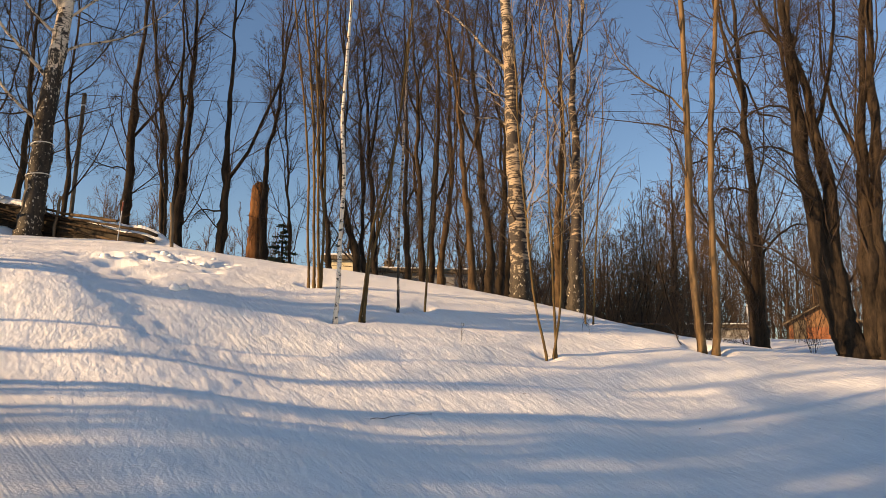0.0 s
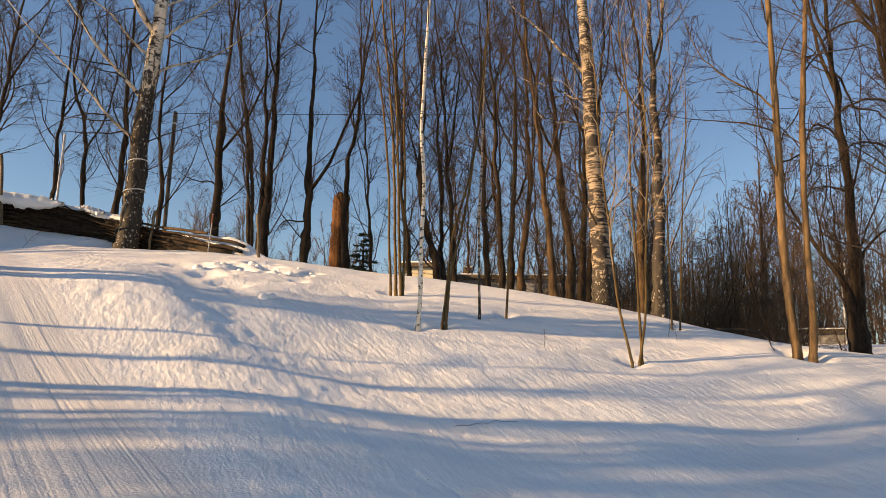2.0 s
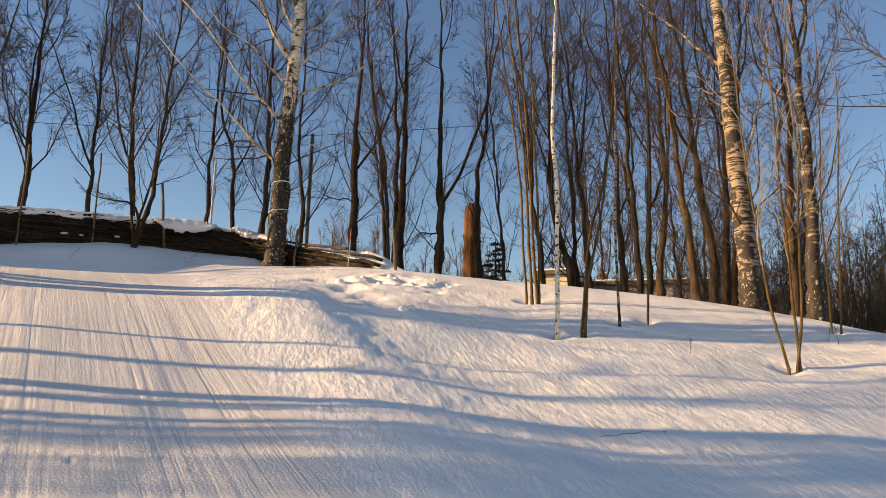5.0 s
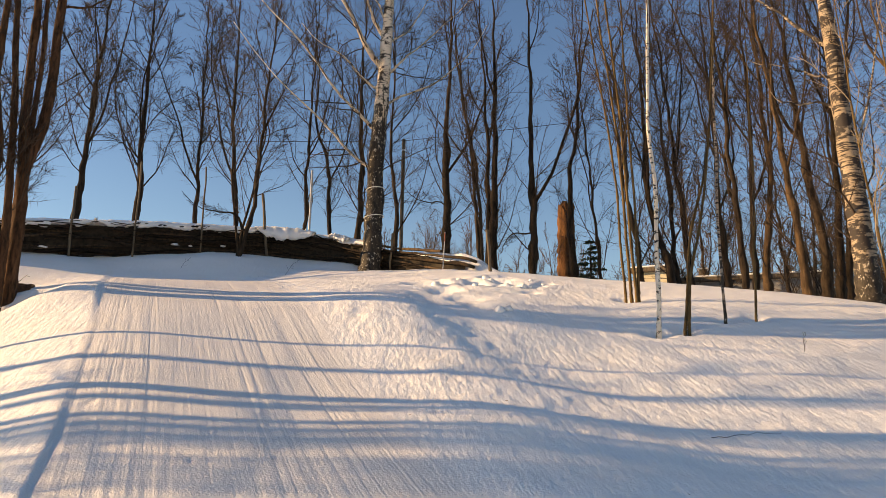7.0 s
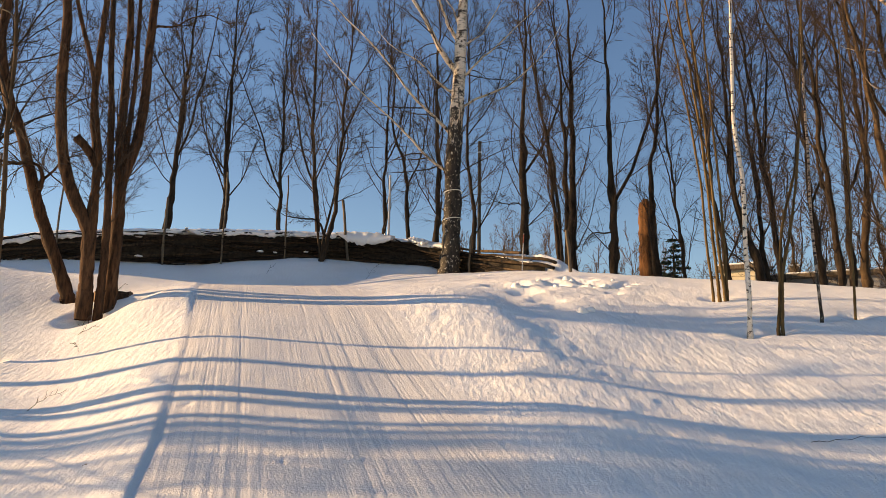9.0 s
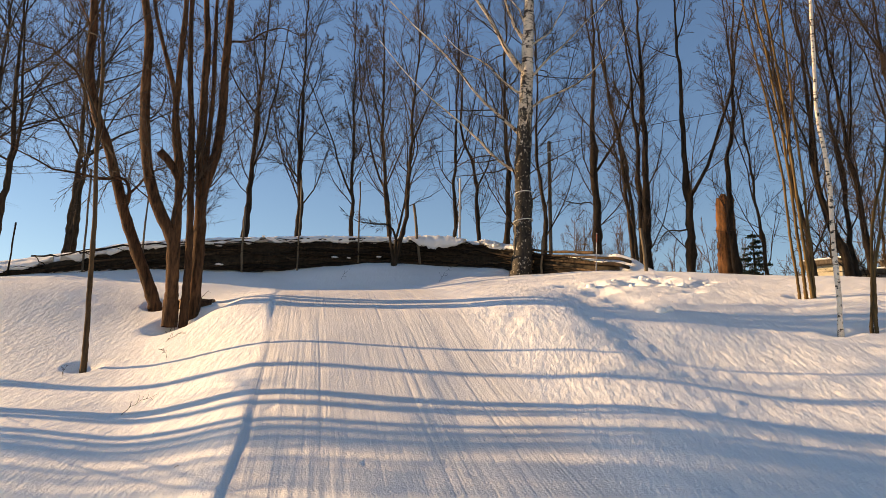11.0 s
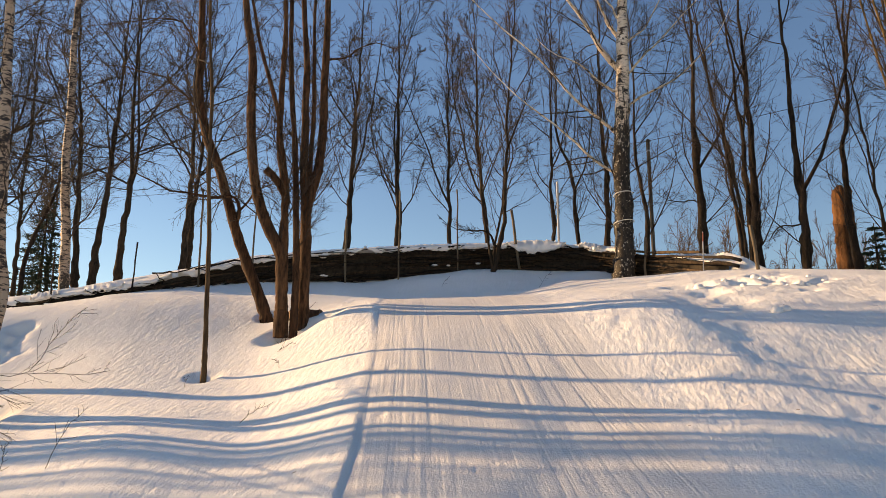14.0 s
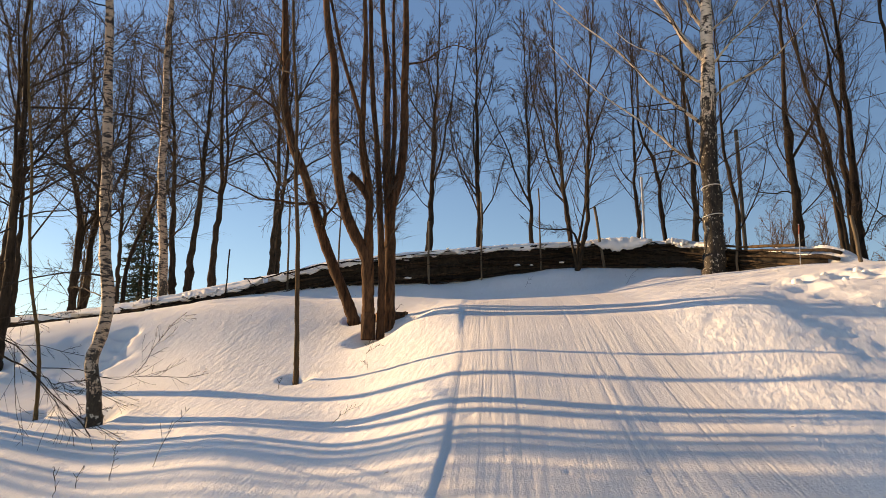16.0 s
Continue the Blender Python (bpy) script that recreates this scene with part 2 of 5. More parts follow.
FAR_BARK = plain("far_wood_bark", (0.028, 0.019, 0.013), (0.1, 0.063, 0.042), 0.6, 0.9, 0.1)
TWIG_PALE = plain("pale_twig_bark", (0.2, 0.14, 0.085), (0.4, 0.3, 0.2), 3.0, 0.8, 0.1)
WOOD = plain("weathered_wood", (0.05, 0.038, 0.028), (0.2, 0.15, 0.1), 16.0, 0.85, 0.5, (1, 1, 0.15))
# wattle poles: the shade on the wall is put into this darker colour
POLE = bark("shaded_pole_bark", (0.012, 0.0095, 0.008), (0.075, 0.052, 0.036), None, 18.0, 0.6, 0.7)
EARTH = plain("bare_earth", (0.02, 0.016, 0.012), (0.06, 0.045, 0.032), 9.0, 0.95, 0.6)
# lighter copy of the pole colour for the sunlit end of the wattle
LOG = bark("end_pole_bark", (0.022, 0.016, 0.011), (0.13, 0.09, 0.06), None, 16.0, 0.7, 0.55)
STRING = plain("pale_string", (0.6, 0.57, 0.5), (0.75, 0.72, 0.66), 30.0, 0.8, 0.1)
METAL = plain("grey_metal", (0.42, 0.42, 0.43), (0.55, 0.54, 0.53), 20.0, 0.4, 0.05)
RED = plain("red_paint", (0.22, 0.06, 0.04), (0.3, 0.09, 0.06), 20.0, 0.6, 0.1)
NEEDLE = plain("spruce_needles", (0.012, 0.024, 0.014), (0.03, 0.05, 0.026), 6.0, 0.8, 0.2)
PLASTER_GREY = plain("grey_plaster", (0.2, 0.19, 0.18), (0.3, 0.28, 0.26), 3.0, 0.9, 0.2)
PLASTER_CREAM = plain("cream_plaster", (0.5, 0.42, 0.28), (0.62, 0.54, 0.38), 3.0, 0.9, 0.2)
BRICK_RED = plain("red_timber", (0.16, 0.06, 0.03), (0.24, 0.09, 0.045), 12.0, 0.8, 0.3, (1, 1, 0.2))
TIMBER = plain("orange_timber", (0.14, 0.07, 0.036), (0.22, 0.115, 0.06), 12.0, 0.8, 0.3, (1, 1, 0.2))
GLASS_DARK = material("dark_glass", 0.08, 0.5)[0]
GLASS_DARK.node_tree.nodes["Principled BSDF"].inputs["Base Color"].default_value = (0.02, 0.025, 0.03, 1)


# ---- mesh helpers ----
def mesh_object(name, verts, faces, mat, parent=None, label="", smooth_shade=True):
    me = bpy.data.meshes.new(name)
    verts, faces = np.asarray(verts, np.float32), np.asarray(faces, np.int32)
    n = faces.shape[1]
    me.vertices.add(len(verts))
    me.vertices.foreach_set("co", verts.ravel())
    me.loops.add(faces.size)
    me.loops.foreach_set("vertex_index", faces.ravel())
    me.polygons.add(len(faces))
    me.polygons.foreach_set("loop_start", np.arange(0, faces.size, n, dtype=np.int32))
    me.polygons.foreach_set("use_smooth", np.full(len(faces), smooth_shade))
    me.update(calc_edges=True)
    me.materials.append(mat)
    ob = new(name, me)
    if parent:
        ob.parent = parent
    if label:
        tagged(ob, label)
    return ob


def part(name, bm, mat, parent, label=""):
    me = bpy.data.meshes.new(name)
    bm.normal_update()
    bm.to_mesh(me)
    bm.free()
    me.materials.append(mat)
    ob = new(name, me)
    ob.parent = parent
    if label:
        tagged(ob, label)
    return ob


def box(bm, x0, y0, z0, x1, y1, z1, bevel=0.0):
    geo = bmesh.ops.create_cube(bm, size=1.0)["verts"]
    bmesh.ops.scale(bm, vec=(x1 - x0, y1 - y0, z1 - z0), verts=geo)
    bmesh.ops.translate(bm, vec=((x0 + x1) / 2, (y0 + y1) / 2, (z0 + z1) / 2), verts=geo)
    if bevel:
        edges = list({e for v in geo for e in v.link_edges})
        bmesh.ops.bevel(bm, geom=edges, offset=bevel, segments=1, affect="EDGES")
    return bm


def thing(name, x, y, z, label, category, group="", kind="", turn=0.0):
    ob = new(name)
    ob.matrix_world = pose(x, y, z, 0, 0, turn)
    return tagged(ob, label, category, group, kind)


def sweep(paths, radii, sides):
    """Tubes along many paths at once. paths: (n, k, 3), radii: (n, k). Returns verts, quads."""
    n, k, _ = paths.shape
    tan = np.gradient(paths, axis=1)
    tan /= np.linalg.norm(tan, axis=2, keepdims=True) + 1e-9
    mean = tan.mean(axis=1)
    ref = np.where(np.abs(mean[:, 2:3]) > 0.8, np.array([[1.0, 0.2, 0]]), np.array([[0.1, 0, 1.0]]))
    ref = np.repeat(ref[:, None], k, axis=1)
    u = ref - tan * (ref * tan).sum(axis=2, keepdims=True)
    u /= np.linalg.norm(u, axis=2, keepdims=True) + 1e-9
    w = np.cross(tan, u)
    a = np.arange(sides) * 2 * np.pi / sides
    ring = u[:, :, None] * np.cos(a)[None, None, :, None] + w[:, :, None] * np.sin(a)[None, None, :, None]
    verts = (paths[:, :, None] + ring * radii[:, :, None, None]).reshape(-1, 3)
    i = np.arange(n)[:, None, None] * k * sides + np.arange(k - 1)[None, :, None] * sides
    j = np.arange(sides)[None, None, :]
    j2 = (j + 1) % sides
    quads = np.stack([i + j, i + j2, i + sides + j2, i + sides + j], axis=3).reshape(-1, 4)
    return verts, quads


def join(pieces):
    verts, faces, at = [], [], 0
    for v, q in pieces:
        verts.append(v)
        faces.append(q + at)
        at += len(v)
    return np.vstack(verts), np.vstack(faces)


def lattice(ix, iy, seed):
    h = (ix.astype(np.int64) * 374761393 + iy.astype(np.int64) * 668265263 + seed * 974634533) & 0x7FFFFFFF
    h = ((h ^ (h >> 13)) * 1274126177) & 0x7FFFFFFF
    return ((h ^ (h >> 16)) & 0xFFFF) / 32767.5 - 1.0


def ripple(x, y, size, seed, octaves=3, gain=0.5):
    """Smooth noise, about -1 to 1, whose largest waves are size metres."""
    total, amp, norm = np.zeros_like(x), 1.0, 0.0
    for o in range(octaves):
        u, v = x / size, y / size
        iu, iv = np.floor(u), np.floor(v)
        fu, fv = u - iu, v - iv
        fu, fv = fu * fu * (3 - 2 * fu), fv * fv * (3 - 2 * fv)
        s = seed + 17 * o
        a, b = lattice(iu, iv, s), lattice(iu + 1, iv, s)
        c, d = lattice(iu, iv + 1, s), lattice(iu + 1, iv + 1, s)
        total += amp * ((a * (1 - fu) + b * fu) * (1 - fv) + (c * (1 - fu) + d * fu) * fv)
        norm += amp
        amp, size = amp * gain, size / 2.1
    return total / norm


# ---- the snow ----
def polar(bearing, reach):
    return -reach * math.sin(radians(bearing)), reach * math.cos(radians(bearing))


WELLS = []      # (x, y, radius, depth) round the trunks
TRACK_LINES = [(random.uniform(-0.5, 1.8), random.uniform(0.014, 0.026), random.uniform(0.001, 0.0034),
                random.uniform(-0.025, 0.025), random.randrange(1000)) for _ in range(46)]
PITS = [(-0.56 + random.gauss(0, 0.07), 6.2 + 0.3 * i + random.gauss(0, 0.1), random.uniform(0.028, 0.055), random.uniform(0.004, 0.01)) for i in range(8)]
PITS += [(random.gauss(0.4, 0.3), random.gauss(5.25, 0.3), random.uniform(0.016, 0.036), random.uniform(0.003, 0.008)) for _ in range(18)]
CLODS = [(21.2, 9.5, 0.26, -0.06), (22.4, 10.0, 0.24, -0.06), (24.0, 10.8, 0.25, -0.08), (26.0, 11.5, 0.22, -0.06)]
CLODS += [(random.gauss(20.6, 2.4), random.gauss(11.5, 0.45), random.uniform(0.08, 0.14), random.uniform(-0.1, -0.04)) for _ in range(26)]
HOLLOWS = [(72.4 + 0.9 * w + random.gauss(0, 0.35), 12.6 - 0.55 * w + random.gauss(0, 0.2), random.uniform(0.05, 0.13)) for w in np.linspace(0, 2, 26)]


GRAIN = (0.5, -0.866)   # direction of the wind grain


def relief(x, y):
    """The small forms on the hill: packed track, berm, banks, wells, footprints, sun cups."""
    b, r = np.degrees(np.arctan2(-x, y)), np.hypot(x, y)
    z = np.zeros_like(x)
    u, s = 0.7071 * (y - x), 0.7071 * (x + y)            # along the track, and to its right
    s = s + 0.05 * np.sin(u * 0.7) + 0.025 * ripple(x, y, 1.3, 5)
    ahead = smooth(0.5, 3.0, u) * (1 - smooth(11.5, 14.0, u))
    on = smooth(-0.72, -0.62, s) * (1 - smooth(1.5, 1.9, s)) * ahead
    # step down from the snowfield to the track, berm on its right, bank by the old tree
    edge = 0.012 + 0.014 * (1 - smooth(5.6, 7.2, u)) + 0.008 * smooth(8.6, 9.0, u) * (1 - smooth(9.8, 10.6, u))
    z -= edge * smooth(-0.68, -0.62, s) * (1 - smooth(1.0, 2.1, s)) * ahead
    sway = s + 0.06 * ripple(x, y, 1.3, 61, 2, 0.4) - 0.5 * smooth(8.0, 11.0, u)
    held = smooth(2.2, 4.0, u) * (1 - smooth(9.5, 12.0, u))
    steep = smooth(5.6, 7.2, u) * (1 - smooth(9.2, 11.2, u))
    z += held * (0.01 + 0.036 * steep) * (smooth(1.2, 2.6, sway) - smooth(2.6, 3.2, sway))
    z -= steep * 0.056 * np.exp(-(((sway - 3.25) / 0.6) ** 2))
    for cb, cr, amp, wide in ((51.5, 10.2, 0.12, 0.7), (35.0, 16.9, -0.18, 0.9), (54.0, 12.6, 0.12, 0.9), (24.0, 8.4, 0.06, 1.0),
                              (-17.0, 9.6, 0.1, 0.9), (-27.0, 9.4, 0.12, 1.5), (62, 12.5, 0.1, 1.4)):
        cx, cy = polar(cb, cr)
        z += amp * np.exp(-((x - cx) ** 2 + (y - cy) ** 2) / wide**2)
    # broad undulations, then sun cups and wind grain of the open snow
    near = 1 - smooth(22, 40, r)
    z += near * 0.028 * ripple(x, y, 1.9, 11, 2) * (1 - 0.8 * on)
    grain_x, grain_y = GRAIN[0] * x + GRAIN[1] * y, GRAIN[0] * y - GRAIN[1] * x
    z += near * (1 - 0.9 * on) * (0.002 + 0.004 * smooth(-1.2, 0.5, s)) * ripple(grain_x * 0.5, grain_y, 0.1, 23, 3, 0.55)
    z += near * (1 - 0.6 * on) * 0.005 * ripple(x, y, 0.2, 31, 2, 0.65)
    z += near * 0.014 * smooth(1.4, 2.2, s) * ripple(x, y, 0.45, 37, 2, 0.6)
    z += near * 0.007 * smooth(1.6, 2.0, s) * (1 - smooth(3.0, 4.0, s)) * ripple(x, y, 0.22, 41, 3, 0.65) * ahead
    # sledge and ski lines
    for s0, wide, deep, drift, seed in TRACK_LINES:
        line = s0 + drift * (u - 6) + 0.03 * ripple(u, np.full_like(u, seed), 2.5, seed, 2)
        z -= on * deep * np.exp(-(((s - line) / wide) ** 2)) * smooth(-0.5, 0.3, ripple(u, np.full_like(u, 3.0), 3.0, seed + 7, 1))
    # marks of feet
    for s0, u0, wide, deep in PITS:
        d2 = ((s - s0) / wide) ** 2 + ((u - u0) / (1.5 * wide)) ** 2
        z -= deep * np.exp(-(d2**2)) - 0.25 * deep * np.exp(-((d2 - 1.8) ** 2))
    # trodden, lumpy snow near the end of the wattle
    trodden = np.exp(-((((b - 20.6) / 4.6) ** 2 + ((r - 11.5) / 0.85) ** 2) ** 2))
    z += trodden * (0.015 + 0.055 * ripple(x, y, 0.36, 91, 3, 0.7))
    for cb, cr, wide, amp in CLODS:
        cx, cy = polar(cb, cr)
        d2 = ((x - cx) ** 2 + (y - cy) ** 2) / wide**2
        z += amp * np.exp(-(d2**1.6))
    for cb, cr, wide in HOLLOWS:
        cx, cy = polar(cb, cr)
        z -= 0.03 * np.exp(-((((x - cx) ** 2 + (y - cy) ** 2) / wide**2) ** 2))
    # uneven snow on top of the bank
    fr = hermite(FENCE_B, FENCE_R, np.clip(b, 12, 95).ravel())[:, 0].reshape(b.shape)
    z += (smooth(0.1, 0.3, r - fr) * (1 - smooth(1.5, 3.0, r - fr)) * smooth(18, 24, b) * (1 - smooth(88, 96, b))
          * (0.09 * ripple(x, y, 0.9, 71, 3, 0.6) + 0.07))
    z += smooth(-1.8, -0.6, r - fr) * (1 - smooth(-0.1, 0.1, r - fr)) * smooth(22, 30, b) * 0.07 * ripple(x, y, 1.4, 83, 3, 0.5)
    for cx, cy, wide, deep in WELLS:
        d2 = ((x - cx) ** 2 + (y - cy) ** 2) / wide**2
        z += deep * (-np.exp(-(d2**1.1)) + 0.05 * np.exp(-((d2 - 2.2) ** 2)))
    return z


def height(x, y):
    xx, yy = np.atleast_1d(np.asarray(x, float)), np.atleast_1d(np.asarray(y, float))
    return float((base_height(xx, yy) + relief(xx, yy))[0])


def build_ground():
    b = np.concatenate([np.arange(-180, -38, 3.0), np.arange(-38, 86, 0.21), np.arange(86, 180, 3.0)])
    r = np.concatenate([np.concatenate([[0.0001, 0.08], np.linspace(0.2, 3.4, 14)]), np.geomspace(3.6, 26, 400), np.geomspace(27, 60, 45), np.geomspace(64, 2500, 30)])
    bb, rr = np.meshgrid(b, r)
    x, y = -rr * np.sin(np.radians(bb)), rr * np.cos(np.radians(bb))
    z = base_height(x, y) + relief(x, y)
    nb, nr = len(b), len(r)
    verts = np.stack([x, y, z], axis=2).reshape(-1, 3)
    i, j = np.meshgrid(np.arange(nr - 1), np.arange(nb), indexing="ij")
    j2 = (j + 1) % nb
    quads = np.stack([i * nb + j, (i + 1) * nb + j, (i + 1) * nb + j2, i * nb + j2], axis=2).reshape(-1, 4)
    ob = mesh_object("ground", verts, quads[:, ::-1], SNOW)
    u, s = 0.7071 * (y - x), 0.7071 * (x + y)
    worn = smooth(-0.72, -0.58, s) * (1 - smooth(1.4, 1.8, s)) * smooth(0.5, 3.0, u) * (1 - smooth(11.5, 14.0, u))
    layer = ob.data.attributes.new("packed", "FLOAT", "POINT")
    layer.data.foreach_set("value", worn.ravel().astype(np.float32))
    tagged(ob, "sunlit spring snow on a steep slope with a packed sledge track", "snow", kind="structure")


# ---- trees ----
STYLE = {   # bark, twigs, limb start, limbs, angle, limb length, branches, twigs, fineness
    "dark": ("dark", TWIG, 0.16, 15, 40, 0.24, 10, 6, 1.0),
    "wood": ("dark", TWIG_DARK, 0.4, 22, 58, 0.4, 9, 6, 1.1),
    "linden": ("dark", TWIG, 0.34, 20, 36, 0.28, 10, 7, 1.1),
    "slim": ("dark", TWIG, 0.2, 14, 40, 0.24, 9, 5, 1.0),
    "brown": ("brown", TWIG, 0.16, 15, 40, 0.23, 10, 6, 1.0),
    "mossy": ("mossy", TWIG, 0.26, 26, 46, 0.32, 9, 7, 1.0),
    "multi": ("multi", TWIG, 0.25, 14, 34, 0.2, 9, 7, 1.0),
    "aspen": ("aspen", TWIG, 0.34, 16, 48, 0.24, 7, 5, 0.9),
    "shrub": ("shrub", TWIG_PALE, 0.35, 9, 22, 0.3, 4, 3, 0.7),
    "shrub2": ("shrub", TWIG, 0.4, 8, 26, 0.26, 5, 4, 0.7),
    "sapling": ("brown", TWIG_DARK, 0.38, 12, 34, 0.28, 5, 4, 0.7),
    "birch": ("birch", TWIG, 0.22, 22, 46, 0.26, 11, 9, 1.0),
    "birch2": ("birch2", TWIG, 0.16, 15, 42, 0.25, 10, 6, 1.0),
    "birch4": ("birch4", TWIG, 0.18, 16, 42, 0.25, 10, 7, 1.0),
    "birch3": ("wbirch2", TWIG_DARK, 0.22, 28, 56, 0.24, 11, 8, 1.0),
    "wbirch": ("wbirch", TWIG, 0.5, 12, 40, 0.22, 6, 5, 0.7),
    "gbirch": ("wbirch2", TWIG, 0.5, 12, 40, 0.22, 6, 5, 0.7),
    "wbirch2": ("wbirch2", TWIG_DARK, 0.28, 18, 66, 0.27, 9, 7, 1.0),
    "limb": ("dark", TWIG_DARK, 0.4, 6, 40, 0.3, 6, 5, 0.8),
    "bush": ("dark", TWIG_BUSH, 0.1, 9, 30, 0.45, 6, 5, 0.8),
    "thin": ("dark", TWIG, 0.62, 7, 34, 0.2, 4, 3, 1.0),
    # unseen trees, twigs thickened so that their crowns dim the lower slope
    "shade": ("dark", TWIG, 0.52, 28, 50, 0.26, 9, 4, 5.0),
    "far": ("dark", TWIG_BUSH, 0.16, 10, 38, 0.26, 6, 4, 1.7),
}
LABEL = {
    "dark": ("tree", "tall bare tree with dark ridged bark on snow", "tree"),
    "linden": ("tree", "tall bare linden with steep forks and dense twigs", "tree"),
    "slim": ("tree", "tall slim bare tree with dark bark behind the wattle", "tree"),
    "wood": ("tree", "tall bare tree with dark bark and long level branches", "tree"),
    "brown": ("tree", "tall bare tree with sunlit orange-brown bark", "tree"),
    "mossy": ("tree", "bare tree with mossy brown trunk and spreading limbs", "tree"),
    "multi": ("tree", "old many-stemmed bare tree with smooth brown bark", "tree"),
    "aspen": ("aspen_tree", "slender young aspen with yellow-orange bark in snow", "tree"),
    "shrub": ("willow_shrub", "thin yellow-brown willow stems rising from snow", "shrub"),
    "shrub2": ("shrub", "clump of thin bare brown stems in the snow", "shrub"),
    "sapling": ("sapling", "thin straight bare sapling standing in sunlit snow", "sapling"),
    "birch": ("birch_tree", "thick old birch with black fissured foot and white bark", "birch"),
    "birch2": ("birch_tree", "rough-barked birch with peeling pale brown trunk", "birch"),
    "birch4": ("birch_tree", "old birch with mottled white and black bark", "birch"),
    "birch3": ("birch_tree", "tall birch with mottled grey-white bark", "birch"),
    "wbirch": ("young_birch", "slim young birch with bright white bark", "birch"),
    "gbirch": ("young_birch", "thin young birch with dull grey-brown bark", "birch"),
    "wbirch2": ("birch_tree", "crooked birch with dark cross bands, foot in snow", "birch"),
    "limb": ("tree", "low bare tree limb", "tree"),
    "bush": ("bush", "dense bare brown bush behind the snow ridge", "bush"),
    "thin": ("tree", "slender bare tree with a small high crown", "tree"),
    "shade": ("tree", "unseen broad bare tree added to shade the slope", "tree"),
    "far": ("tree", "distant bare tree beyond the snow ridge", "tree"),
}


def sprout(rng, paths, radii, count, start, angle, length, points, ratio, rise, wander, taper=0.8):
    """Branches on every path: paths (n, k, 3) -> children (n * count, points, 3) and their radii."""
    n, k, _ = paths.shape
    own = np.repeat(np.arange(n), count)
    m = len(own)
    at = start + (0.97 - start) * (np.tile(np.arange(count), n) + rng.random(m)) / count
    f = at * (k - 1)
    i = np.minimum(f.astype(int), k - 2)
    w = (f - i)[:, None]
    p = paths[own, i] * (1 - w) + paths[own, i + 1] * w
    rad = radii[own, i] * (1 - w[:, 0]) + radii[own, i + 1] * w[:, 0]
    tan = paths[own, i + 1] - paths[own, i]
    tan /= np.linalg.norm(tan, axis=1, keepdims=True) + 1e-9
    side = rng.normal(size=(m, 3))
    side -= tan * (side * tan).sum(axis=1, keepdims=True)
    side /= np.linalg.norm(side, axis=1, keepdims=True) + 1e-9
    a = np.radians(angle * rng.uniform(0.65, 1.35, m))[:, None]
    d = tan * np.cos(a) + side * np.sin(a)
    whole = np.linalg.norm(np.diff(paths, axis=1), axis=2).sum(axis=1)[own]
    size = whole * length * rng.uniform(0.55, 1.2, m) * (1.08 - taper * at)
    out = np.zeros((m, points, 3))
    out[:, 0] = p
    for q in range(1, points):
        d = d + rng.normal(size=(m, 3)) * wander + np.array([0, 0, rise])
        d /= np.linalg.norm(d, axis=1, keepdims=True)
        out[:, q] = out[:, q - 1] + d * (size / (points - 1))[:, None]
    first = np.minimum(rad * 0.6, ratio * size)
    tip = np.linspace(1, 0.28, points)[None, :]
    return out, np.maximum(first[:, None] * tip, 0.0022)


def spikes(paths, radii):
    """Short straight twigs as three-sided spikes: paths (n, 2, 3), radii (n, 2). Returns verts, triangles."""
    a, b = paths[:, 0], paths[:, -1]
    d = b - a
    d /= np.linalg.norm(d, axis=1, keepdims=True) + 1e-9
    ref = np.where(np.abs(d[:, 2:3]) > 0.8, np.array([[1.0, 0.2, 0]]), np.array([[0.1, 0, 1.0]]))
    u = np.cross(d, ref)
    u /= np.linalg.norm(u, axis=1, keepdims=True) + 1e-9
    w, r = np.cross(d, u), radii[:, :1]
    verts = np.stack([a + u * r, a + (-0.5 * u + 0.866 * w) * r, a + (-0.5 * u - 0.866 * w) * r, b], axis=1).reshape(-1, 3)
    i = np.arange(len(a))[:, None] * 4
    return verts, np.concatenate([i + np.array([[0, 1, 3]]), i + np.array([[1, 2, 3]]), i + np.array([[2, 0, 3]])], axis=0)


def stem_path(rng, foot, bends, tall, points=26, sway=1.0):
    knots = np.array([0.0] + [q[0] for q in bends])
    offs = np.array([[foot[0], foot[1]]] + [[q[1], q[2]] for q in bends])
    if tall > knots[-1] + 0.3:
        lean = (offs[-1] - offs[max(0, len(offs) - 3)]) / max(knots[-1] - knots[max(0, len(offs) - 3)], 0.5)
        rest = tall - knots[-1]
        knots = np.append(knots, [knots[-1] + 0.5 * rest, tall])
        offs = np.vstack([offs, offs[-1] + lean * 0.35 * rest, offs[-1] + lean * 0.5 * rest])
    hs = np.concatenate([[-0.35], tall * np.linspace(0.0, 1.0, points) ** 1.6])
    xy = hermite(knots, offs, np.clip(hs, 0, tall))
    xy[1:] += np.cumsum(rng.normal(size=(points, 2)), axis=0) * 0.0012 * tall * sway
    phase, wave = rng.uniform(0, 6.28, 4), rng.uniform(2.2, 4.5, 4)
    xy += np.clip(hs, 0, 2.5)[:, None] * 0.008 * sway * np.column_stack([np.sin(hs * wave[0] + phase[0]) + np.sin(hs * 1.7 * wave[1] + phase[1]),
                                  np.sin(hs * wave[2] + phase[2]) + np.sin(hs * 1.7 * wave[3] + phase[3])])
    return np.column_stack([xy, hs])


SEEDS = [0]
WOOD_BACK = 1.4
FORKED = ("dark", "linden", "slim", "wood", "brown", "birch2", "far")


